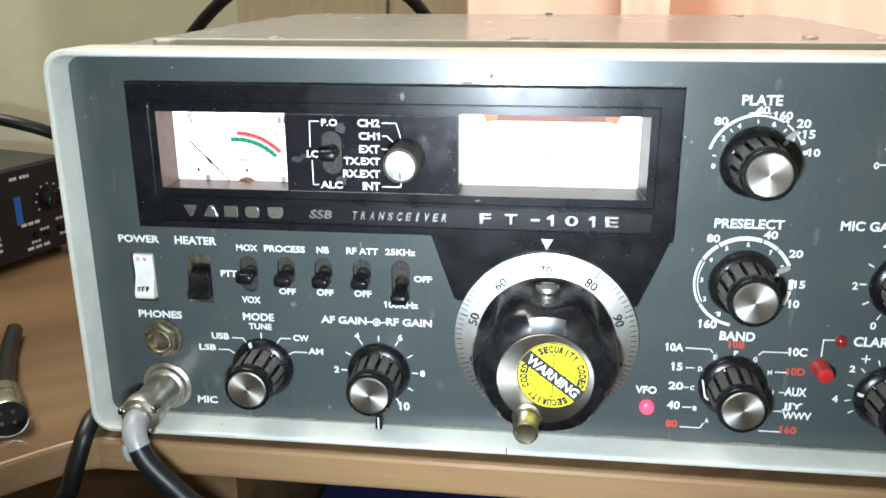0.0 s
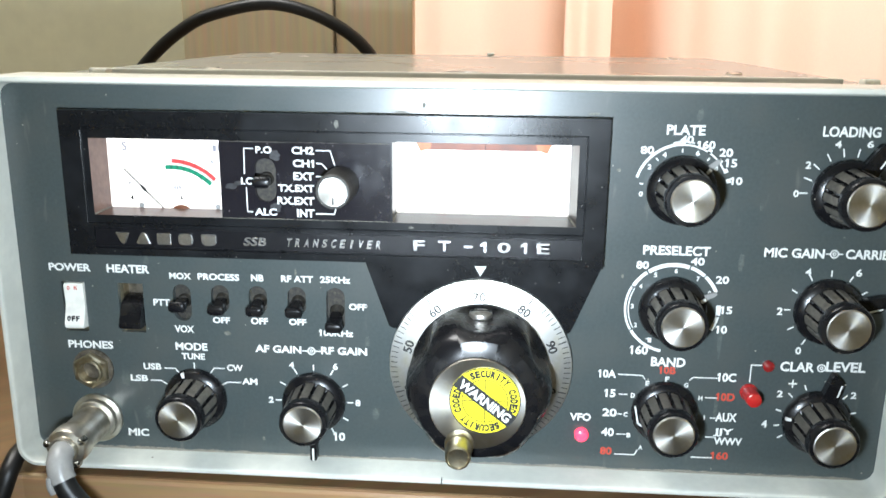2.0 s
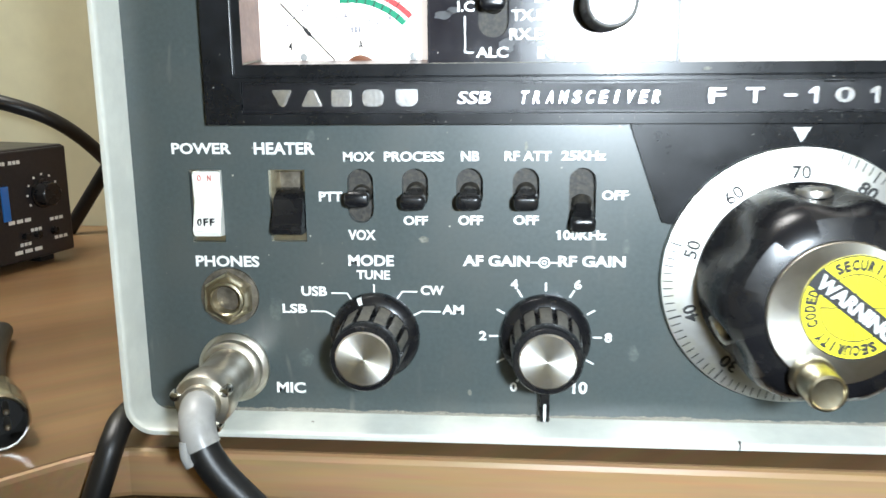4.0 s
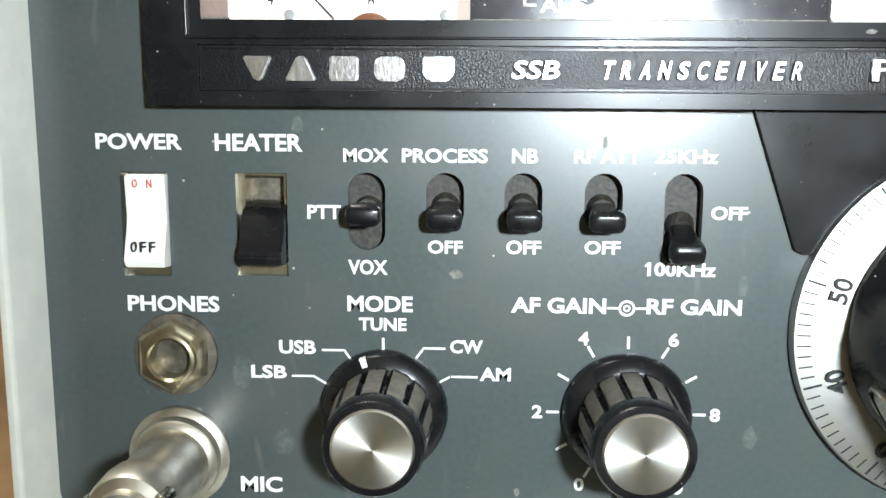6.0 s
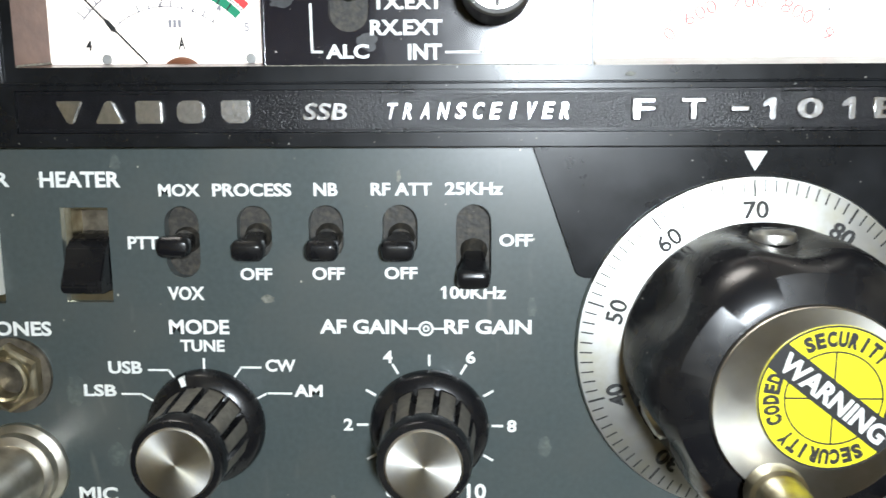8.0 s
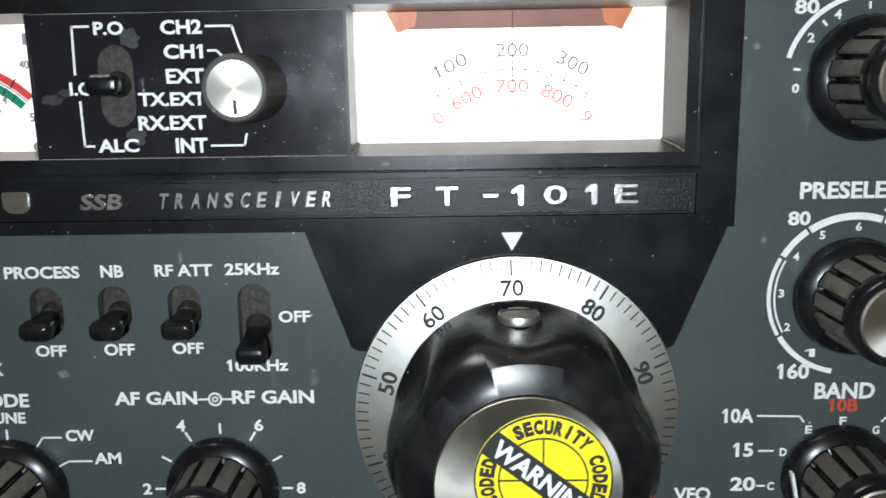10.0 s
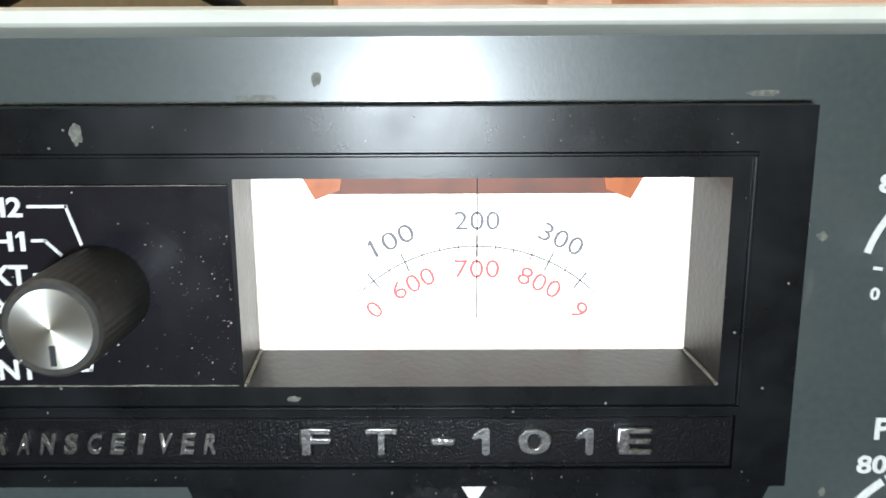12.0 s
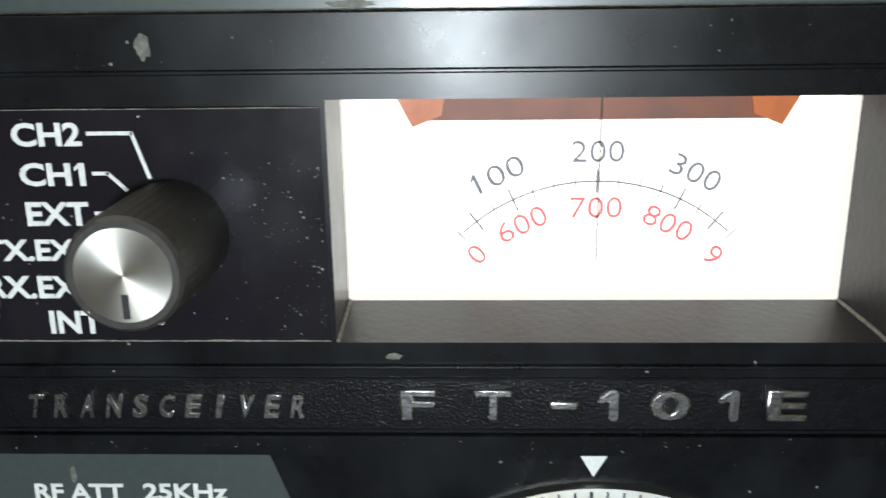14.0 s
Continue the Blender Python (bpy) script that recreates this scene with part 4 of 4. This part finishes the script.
part("meter_pivot", lathe([(4.9, 5.3), (4.6, 4.7), (3.4, 4.4)], 28, -105.2, 106.9), PIVOT, meter, "brown meter pivot cover")

face = part("dial_face", box(-28, 48, 10.3, 11.3, 105.5, 141), DIALFACE, radio, "backlit frequency dial with black and red numbers")
DC = (11.0, 99.9)
DR = 26.1
ring_arc(*DC, DR - 0.11, DR + 0.11, -43, 43, DIALINK, face, y=10.15)
for k in range(-7, 8):
    a = 6.3 * k
    big = k % 4 == 0 or abs(k) == 6
    stroke([polar(*DC, DR - (1.5 if big else 0.9), a), polar(*DC, DR + (1.5 if big else 0.9), a)], 0.28 if big else 0.18, DIALINK, face, y=10.15, name="tick")


def around(text, r, a, h, w, mat, parent, cx=DC[0], cz=DC[1], y=10.15, weight=0.0, flip=False, thick=0.1):
    x, z = polar(cx, cz, r, a)
    return print_text(text, x - w / 2, x + w / 2, z - h / 2, z + h / 2, mat, parent, y=y, weight=weight, turn=a + (180 if flip else 0), thick=thick)


for text, a in (("100", -25.6), ("200", 0), ("300", 25.6)):
    around(text, DR + 4.0, a, 2.9, 7.0, DIALINK, face)
for text, a in (("600", -26), ("700", 0), ("800", 25.6)):
    around(text, DR - 3.6, a, 2.9, 7.0, DIALRED, face)
around("0", DR - 3.5, -45, 2.9, 2.0, DIALRED, face)
around("9", DR - 3.6, 45.5, 2.9, 2.0, DIALRED, face)
stroke([(10.9, 115.2), (10.9, 138.8)], 0.16, INK, face, y=7.6, name="hairline")
mask = part("mask", plate([(-16, 139), (-12.6, 134.5), (33.0, 134.5), (36.6, 139)], 8.0, 8.3), ORANGE, face, "orange film mask, its shade painted in")
for e in (-1, 1):
    c = 10.25
    pts = [(c + e * 26.3, 139), (c + e * 23.5, 133.7), (c + e * 19.8, 135.2), (c + e * 19.0, 139)]
    part("mask_corner", plate(pts, 7.6, 7.9), BRIGHTORANGE, mask, "bright orange folded film corner")

# ---- main tuning dial ----
trap = part("dial_apron", plate([(-33.4, 93.9), (55.2, 93.9), (44.8, 67.8), (43.4, 67.0), (-22.6, 67.0), (-24.2, 67.8)], -1.5, 0), BLACK, radio, "black plate above the tuning dial")
part("index_mark", plate([(8.0, 92.6), (12.5, 92.6), (10.25, 88.7)], -1.7, -1.4), WHITE, trap, "white triangular index")
MX, MZ = 11.0, 52.8
mm_at = (MX * MM, 0, MZ * MM)
TURN = -1.8  # the dial stands a little before 70
ring = part("tuning_dial", lathe([(35.0, -0.1), (35.1, -2.0), (34.8, -2.8), (24.0, -4.8), (24.0, -1.5)], 120), SATIN, radio, "satin metal tuning dial with engraved scale", mm_at, None, smooth=True)


def cone_y(r):
    return -2.8 - 2.0 * (34.8 - r) / 10.8


for k in range(100):
    a = 3.6 * (k - 70) + TURN
    ten = k % 10 == 0
    r0 = 31.0 if ten else 31.9
    bm = bmesh.new()
    s, c = math.sin(radians(a)), math.cos(radians(a))
    wd = 0.23 if ten else 0.15
    q = [(34.4 * s + e * wd * c, cone_y(34.4) - 0.04, 34.4 * c - e * wd * s) for e in (-1, 1)] + [(r0 * s + e * wd * c, cone_y(r0) - 0.04, r0 * c - e * wd * s) for e in (1, -1)]
    skin(bm, [q, [(x, y + 0.1, z) for x, y, z in q]], True, True, True)
    part("graduation", bm, INK, ring, "", mm_at)
for k in range(10):
    a = 36 * (k - 7) + TURN
    text = str(10 * k)
    x, z = polar(MX, MZ, 28.5, a)
    w = 2.2 if k == 0 else 4.8
    print_text(text, x - w / 2, x + w / 2, z - 1.75, z + 1.75, INK, ring, y=cone_y(28.5) - 0.3, weight=0.012, thick=0.6, turn=a)


KX, KZ = 11.0, 53.1
kn_at = (KX * MM, 0, KZ * MM)


def scallop(i, a):
    dip = 0.5 + 0.5 * math.cos(6 * a)
    return 1 - (0.0, 0.0, 0.01, 0.05, 0.11, 0.14, 0.145, 0.14, 0.11, 0.06, 0.01, 0.0)[i] * dip ** 1.4


body = part("tuning_knob", lathe([(25.0, -4.4), (26.0, -5.4), (26.3, -6.8), (26.4, -8.0), (26.5, -10.5), (26.6, -13.5), (26.7, -17.0), (26.4, -22.5), (25.9, -26.5), (24.8, -30.6), (22.0, -34.0), (16.7, -35.8)], 216, wave=scallop), KNOB, radio,
            "large glossy black scalloped tuning knob", kn_at, pose(0, 0, 0, 0, 0, 0), smooth=True)
part("knob_face", lathe([(16.9, -35.4), (16.9, -36.9), (16.8, -37.15), (16.6, -37.3), (16.5, -37.3), (13.0, -37.3), (0.2, -37.3)], 96), FACEMETAL, body, "turned aluminium knob face", kn_at, None, smooth=True)
for a in (0, 120, 240):
    m = pose(0, 0, 0, 0, a, 0) @ pose(0, -0.0118, 0, -90, 0, 0)
    sc = part("screw", lathe([(2.6, -18.0), (2.6, -23.0), (4.2, -23.2), (4.4, -23.9), (4.1, -24.9), (2.6, -25.5), (0.3, -25.6)], 32), NICKEL, body, "plated slotted screw in the knob's scallop", kn_at, m, smooth=True)
    part("slot", box(-3.8, 3.8, -25.75, -25.1, -0.4, 0.4), DARK, sc, "", kn_at, m)
# sticker
KX, KZ = 13.6, 54.7
stick = part("sticker", lathe([(12.3, -37.32), (12.3, -37.55), (0.1, -37.55)], 72), YELLOW, radio, "round yellow warning sticker on the knob", (KX * MM, 0, KZ * MM))
ring_arc(KX, KZ, 7.7, 8.0, 0, 360, INK, stick, y=-37.65, thick=0.08)
ring_arc(KX, KZ, 11.95, 12.28, 0, 360, INK, stick, y=-37.65, thick=0.08)
stroke([(KX - 7.85, KZ), (KX + 7.85, KZ)], 0.3, INK, stick, y=-37.65, thick=0.08)
stroke([(KX, KZ - 7.85), (KX, KZ + 7.85)], 0.3, INK, stick, y=-37.65, thick=0.08)
BT = 38
bd = radians(BT)
ux, uz, vx, vz = math.cos(bd), -math.sin(bd), math.sin(bd), math.cos(bd)
band_pts = [(KX + ux * e * math.sqrt(12.2 ** 2 - 2.5 ** 2) + vx * f * 2.5, KZ + uz * e * math.sqrt(12.2 ** 2 - 2.5 ** 2) + vz * f * 2.5) for e, f in ((-1, -1), (1, -1), (1, 1), (-1, 1))]
part("band", plate(band_pts, -37.78, -37.62), INK, stick, "black diagonal band")
print_text("WARNING", KX - 10.8, KX + 10.8, KZ - 1.75, KZ + 1.75, WHITE, stick, y=-37.84, weight=0.03, turn=BT)
for k, ch in enumerate("SECURITY CODED"):
    if ch == " ":
        continue
    a = -26 + 10.4 * k
    around(ch, 10.0, a, 2.7, 0.6 if ch == "I" else 1.62, INK, stick, KX, KZ, y=-37.66, weight=0.065)
    around(ch, 10.0, a + 180, 2.7, 0.6 if ch == "I" else 1.62, INK, stick, KX, KZ, y=-37.66, weight=0.065)
# finger crank
cx, cz = polar(11.3, 53.1, 16.0, 203)
part("finger_crank", lathe([(4.9, -37.0), (5.2, -38.0), (5.0, -40.4), (4.4, -41.0), (4.5, -47.4), (4.2, -48.6), (3.7, -49.0), (3.4, -48.6), (1.6, -48.3)], 40), BRASS, body, "brass finger crank", (cx * MM, 0, cz * MM), None, smooth=True)

# channel selector
CH = (-41.0 * MM, 0, 123.2 * MM)
kn = part("channel_knob", lathe([(6.5, -4.9), (6.6, -6.0), (6.4, -19.8), (6.2, -20.7), (5.8, -21.1), (5.2, -21.1)], 160, wave=lambda i, a: 1 - (0.02 if 0 < i < 3 else 0) * (0.5 + 0.5 * math.cos(40 * a))), KNOBDUST, radio, "small dusty black knurled knob with bright cap", CH, None, smooth=True)
part("cap", lathe([(5.1, -20.7), (5.05, -21.2), (4.95, -21.2), (0.2, -21.2)], 48), SPUN, kn, "turned aluminium cap", CH, None, smooth=True)
part("pointer", box(-0.35, 0.35, -21.35, -21.1, -4.6, -2.0), INK, kn, "", CH)

# sockets and lamps
PH = (-143.6 * MM, 0, 45.1 * MM)
jack = part("phones_jack", lathe([(8.4, -0.1), (8.3, -0.9), (6.6, -1.1)], 40, cap0=False, cap1=False), GRIMYMETAL, radio, "worn plated headphone jack with hex nut", PH, None, smooth=True)
part("nut", lathe([(6.9, -1.0), (6.9, -3.0), (6.2, -3.6), (5.2, -3.7), (5.0, -4.6), (4.4, -4.8), (3.9, -4.2), (3.9, -0.2)], 6 * 8, wave=lambda i, a: (math.cos(math.pi / 6) / math.cos((a % (math.pi / 3)) - math.pi / 6)) * 1.08 if i < 3 else 1.0, cap0=False), BRASS, jack, "brassy hexagonal nut", PH, None, smooth=True)
part("bore", lathe([(3.9, -0.5), (3.2, -0.3), (0.2, -0.2)], 24), GRIMYMETAL, jack, "", PH)

MIC = (-143.6 * MM, 0, 23.9 * MM)
mic = part("mic_plug", lathe([(10.4, -0.1), (10.3, -1.2), (9.4, -2.0), (8.9, -2.2), (8.7, -4.2), (7.9, -5.0), (7.2, -5.2), (6.9, -16), (6.9, -20), (7.7, -20.4), (7.9, -22), (7.7, -26.4), (7.2, -27.4), (5.4, -28.0), (5.2, -30)], 48), CHROME, radio, "plated microphone plug screwed into its socket", MIC, None, smooth=True)
for x, z in ((-6.9, 1.8), (6.4, 3.2), (3.4, -6.6)):
    part("clamp_screw", lathe([(1.5, -25.0), (1.5, -27.6), (1.1, -28.4), (0.3, -28.6)], 18, x, z), PLATED, mic, "small domed clamp screw", MIC, None, smooth=True)
LED = (51.0 * MM, 0, 25.4 * MM)
part("indicator_lamp", lathe([(2.7, -0.1), (2.7, -1.6), (2.2, -2.6), (1.2, -3.1), (0.2, -3.2)], 28), LEDRED, radio, "glowing red indicator lamp", LED, None, smooth=True)
part("clarifier_button", lathe([(3.4, -0.1), (3.3, -1.2), (3.0, -1.4), (2.95, -7.4), (2.7, -8.2), (2.0, -8.6), (0.2, -8.7)], 28), LENSRED, radio, "red translucent push button", (113.2 * MM, 0, 45.6 * MM), None, smooth=True)
part("indicator_lens", lathe([(2.2, -0.1), (2.1, -1.6), (1.4, -2.4), (0.2, -2.7)], 24), LENSDARK, radio, "unlit dark red lens", (119.3 * MM, 0, 56.6 * MM), None, smooth=True)
stroke([(117.0, 56.6), (113.2, 56.6), (113.2, 49.8)], 0.4, WHITE, panel)

# ---- wear: dried smudges, settled dust and grime in the joints ----
wear = random.Random(11)


def blot(x, z, rx, rz, y, parent, mat, name="smudge"):
    """A thin uneven spot on the surface at depth y."""
    pts = []
    for k in range(18):
        a = 2 * math.pi * k / 18
        q = wear.uniform(0.72, 1.1)
        pts.append((x + rx * q * math.cos(a), z + rz * q * math.sin(a)))
    return part(name, plate(pts, y - 0.03, y + 0.02), mat, parent)


for x, z, rx, rz in ((-42.4, 144.9, 0.9, 1.6), (-15.3, 107.6, 1.1, 0.5)):
    blot(x, z, rx, rz, -5.4, bez, SMUDGE)
for x, z, rx, rz in ((-11.3, 151.7, 0.7, 1.1), (59.3, 129.6, 0.8, 0.8), (-19.5, 149.2, 3.0, 0.5), (49.5, 149.6, 2.6, 0.5), (-113.5, 20.4, 0.5, 0.9), (-75.5, 17.5, 0.6, 1.1), (-60.3, 87.6, 0.5, 1.2), (-88.0, 62.0, 1.4, 0.9), (-139.5, 33.5, 0.6, 0.6), (63.0, 90.0, 0.6, 0.8)):
    blot(x, z, rx, rz, 0, panel, SMUDGE)


for x, z, rx, rz in ((86.6, 149.8, 1.4, 2.2), (110.9, 117.3, 0.8, 1.5), (105.8, 96.5, 1.1, 4.0), (114.9, 133.8, 0.8, 0.8), (100.6, 68.0, 0.9, 9.0), (101.5, 38.0, 0.8, 5.0), (-130.5, 41.5, 2.4, 3.4), (-122.6, 27.0, 2.2, 2.8), (-118.5, 90.5, 1.2, 1.6), (-30.0, 30.0, 1.6, 2.6), (-33.0, 60.5, 1.0, 2.2)):
    blot(x, z, rx, rz, 0, panel, FAINT, "smear")


def scatter(name, count, x0, x1, z0, z1, y, parent, mat, pull):
    """Fine dust flakes, thicker towards one side, as one mesh."""
    bm = bmesh.new()
    for k in range(count):
        x = x1 - (x1 - x0) * wear.random() ** pull
        z = wear.uniform(z0, z1)
        r = 0.04 + 0.13 * wear.random() ** 3
        ring = [(x + r * math.cos(2 * math.pi * j / 6 + k), z + r * wear.uniform(0.5, 1.2) * math.sin(2 * math.pi * j / 6 + k)) for j in range(6)]
        bm.faces.new([bm.verts.new(Vector((px, y, pz)) * MM) for px, pz in ring][::-1])
    ob = part(name, bm, mat, parent)
    ob["kind"] = "stuff"
    return ob


HAZE = material("greasy_haze", (0.024, 0.024, 0.026), 0.5, grain=0.4, grain_size=0.0009, stain=0.6, stain_size=0.002)
for x, z, rx, rz in ((-65.4, 133.2, 2.2, 2.2), (-65.6, 114.0, 2.2, 2.0), (-81.8, 121.4, 2.6, 1.2), (-79.4, 122.6, 1.6, 0.8)):
    blot(x, z, rx, rz, -4.9, plate_part, HAZE, "smear")
scatter("dust", 150, -36, -23.4, 110, 133, -4.95, plate_part, DUSTY, 1.8)
scatter("dust", 60, -84, -24, 110, 137.5, -4.95, plate_part, DUSTY, 1.0)
scatter("dust", 90, -137, 54, 94.5, 96.5, -5.45, bez, DUSTY, 1.0)
scatter("dust", 70, -144, 54, 142.6, 148, -5.45, bez, DUSTY, 1.0)
scatter("dust", 170, L + 5, R - 5, 12, 92, -0.05, panel, DUSTY, 1.0)


def grime_line(x0, x1, z, width, y, parent, mat, n=120):
    """An uneven line of dirt that has settled along a joint."""
    bm = bmesh.new()
    lo = [bm.verts.new(Vector((x0 + (x1 - x0) * k / n, y, z)) * MM) for k in range(n + 1)]
    h, hi = 0.5, []
    for k in range(n + 1):
        h = 0.8 * h + 0.2 * wear.uniform(0.0, 1.1)
        hi.append(bm.verts.new(Vector((x0 + (x1 - x0) * k / n, y, z + width * h)) * MM))
    for k in range(n):
        bm.faces.new((lo[k], lo[k + 1], hi[k + 1], hi[k]))
    return part("grime", bm, mat, parent)


grime_line(L + 6, R - 6, B + 3.2, 2.3, -0.05, panel, DUSTY, 420)
grime_line(-85.4, -23.0, 109.35, 0.35, -5.04, bez, DUSTY)
grime_line(-85.4, -23.0, 137.9, 0.2, -5.04, bez, DUSTY)
# dust settled in the lower corners of the windows
for xa, za, xb, zb, yb in ((44.3, 109.4, 42.2, 111.1, 5.0), (-22.1, 109.4, -21.9, 111.1, 5.0), (-134.6, 109.6, -132.5, 110.6, 4.9)):
    a, b = Vector((xa, -4.9, za)) * MM, Vector((xb, yb, zb)) * MM
    part("grime", tube([a, a.lerp(b, 0.35) + Vector((0, 0, 0.0001)), a.lerp(b, 0.7), b], 0.00028, 6, 4), DUSTY, bez)
grime_line(-120.0, 40.0, 148.35, 0.5, -0.05, panel, SMUDGE, 160)

# ---- cables ----
def cable(name, pts, r, mat, label, cat="cable"):
    return tagged(part(name, tube(pts, r), mat, smooth=True), label, cat)


mc_ = thing("microphone_cable", (-0.14, -0.04, 0.0), "thick black microphone cable wrapped in grey tape at its plug", "cable")
part("sheath", tube([(-0.1422, -0.0340, 0.0222), (-0.1412, -0.0362, 0.0182), (-0.1390, -0.0374, 0.0135), (-0.1350, -0.0378, 0.0080), (-0.1285, -0.0378, 0.0010), (-0.121, -0.0376, -0.0066), (-0.10, -0.037, -0.024), (-0.06, -0.03, -0.05)], 0.0041), RUBBER, mc_, smooth=True)
part("tape", tube([(-0.1436, -0.0270, 0.0239), (-0.1432, -0.0315, 0.0236), (-0.1424, -0.0345, 0.0216), (-0.1413, -0.0364, 0.0182), (-0.1402, -0.0370, 0.0160)], 0.0046), TAPE, mc_, "wrinkled grey adhesive tape", smooth=True)
part("tape_end", tube([(-0.1440, -0.0395, 0.0185), (-0.1436, -0.0402, 0.0150), (-0.1426, -0.0402, 0.0125)], 0.0013), TAPE, mc_, "loose end of grey tape", smooth=True)
cable("rear_cable", [(-0.36, 0.31, 0.0), (-0.30, 0.315, 0.085), (-0.245, 0.312, 0.148), (-0.214, 0.31, 0.174), (-0.188, 0.31, 0.186), (-0.146, 0.31, 0.1925), (-0.105, 0.31, 0.180), (-0.076, 0.31, 0.155), (-0.06, 0.31, 0.11), (-0.055, 0.31, 0.0)], 0.0045, RUBBER, "black cable arching behind the transceiver")
cable("side_cable", [(-0.185, 0.12, 0.0042), (-0.179, 0.03, 0.0060), (-0.1775, 0.0, 0.0080), (-0.1768, -0.010, 0.0055), (-0.1780, -0.0145, -0.0010), (-0.1825, -0.0185, -0.0165), (-0.191, -0.020, -0.045), (-0.21, -0.02, -0.2)], 0.0037, RUBBER, "thin black cable hanging over the desk edge")

# ---- things beside and under the transceiver ----
BX = pose(-0.342, 0.174, 0, 0, 0, 73)
inst = thing("bench_instrument", (-0.39, 0.18, 0.0), "small black bench instrument with a blue window and printed labels", "instrument")


def at_box(name, bm, mat, parent, label="", smooth=False):
    return part(name, bm, mat, parent, label, BX.translation, BX.to_3x3().to_4x4(), smooth)


body_box = at_box("housing", box(-75, 75, 2, 130, 4, 66, 1.5), BOXBLACK, inst)
front = at_box("front_plate", box(-74, 74, 0, 2.2, 5, 65, 0.8), BOXBLACK, inst)
at_box("window", box(27, 32, -0.5, 0.3, 28, 47, 0.4), BLUE, front, "bright blue window strip")
at_box("display", box(-40, 12, -0.5, 0.3, 26, 56, 0.4), GREYLCD, front, "dark display window")
for x0, x1, z0 in ((26, 32, 58), (34, 42, 58), (30, 46, 26), (2, 14, 14), (2, 14, 18), (2, 14, 22), (-8, 10, 8), (32, 52, 9), (-30, -18, 40), (-28, -16, 35)):
    for k in range(3):
        w = (x1 - x0) / 3
        at_box("marking", box(x0 + k * w, x0 + (k + 0.75) * w, -0.25, 0.2, z0, z0 + 2.0), WHITE, front)
dial = at_box("selector_knob", lathe([(8.2, 0.2), (8.0, -1.0), (6.8, -1.4), (6.4, -7.0), (5.8, -7.6), (0.3, -7.6)], 32, 55, 40), KNOB, front, "round black selector knob", smooth=True)
for k in range(9):
    x, z = polar(55, 40, 10.8, -120 + 30 * k)
    at_box("marking", box(x - 0.6, x + 0.6, -0.25, 0.2, z - 0.6, z + 0.6), WHITE, front)
for x0, x1, z0 in ((44, 52, 20), (58, 68, 24), (60, 70, 13), (36, 44, 13)):
    for k in range(3):
        w = (x1 - x0) / 3
        at_box("marking", box(x0 + k * w, x0 + (k + 0.75) * w, -0.25, 0.2, z0, z0 + 1.8), WHITE, front)
for x in (40, 48, 60):
    at_box("stud", lathe([(2.2, 0.2), (2.0, -2.4), (0.3, -2.8)], 20, x, 18), KNOB, front, smooth=True)
for x in (-60, 60):
    for y in (12, 118):
        at_box("foot", box(x - 5, x + 5, y - 5, y + 5, 0, 4.2, 0.6), RUBBER, inst)
cable("instrument_cable", [(-0.49, 0.26, 0.06), (-0.44, 0.245, 0.088), (-0.39, 0.235, 0.095), (-0.35, 0.24, 0.089), (-0.325, 0.258, 0.074), (-0.310, 0.285, 0.045), (-0.300, 0.31, 0.006)], 0.0042, RUBBER, "black cable looping over the bench instrument")

# loose plug on the desk
PL = pose(-0.2140, -0.006, 0.0088, 0, 0, 34)
plug = thing("loose_plug", (-0.2140, -0.006, 0.0), "silver multi-pin cable plug lying on the desk", "plug")


def at_plug(name, bm, mat, label="", smooth=True):
    return part(name, bm, mat, plug, label, PL.translation, PL.to_3x3().to_4x4(), smooth)


shell = at_plug("shell", lathe([(5.2, 22), (6.6, 21), (6.8, 12), (7.6, 11.4), (7.8, 9), (7.4, 8.4), (8.6, 7.6), (8.8, 0), (8.8, -4), (8.2, -5.2), (7.6, -5.2), (7.3, 5)], 48, cap1=False), PLATED, "plated ribbed plug shell")
at_plug("insert", lathe([(7.4, 4.4), (0.2, 4.2)], 30), DARK, "dark pin insert")
for a in range(4):
    x, z = polar(0, 0, 3.4, 45 + 90 * a)
    at_plug("pin", lathe([(0.9, 4.4), (0.9, -3.4), (0.4, -4.0)], 12, x, z), CHROME, "bright contact pin")
at_plug("lead", tube([(0, 0.021, 0), (0.0, 0.04, -0.002), (0.002, 0.08, -0.0046), (0.006, 0.11, -0.0046)], 0.0042), RUBBER, "black plug lead")

cable("floor_cable", [(-0.30, -0.045, -0.045), (-0.24, -0.04, -0.028), (-0.20, -0.038, -0.016), (-0.165, -0.036, -0.0165), (-0.13, -0.030, -0.026), (-0.06, -0.01, -0.05), (0.02, 0.03, -0.09)], 0.0042, RUBBER, "black cable sagging under the desk edge")
bx = thing("storage_box", (0.02, 0.12, -0.72), "dark blue storage box under the desk", "box")
part("carton", box(-96, 120, 40, 180, -400, -78, 2), NAVY, bx)
part("lid", box(-100, 124, 36, 184, -82, -68, 2), NAVY, bx)
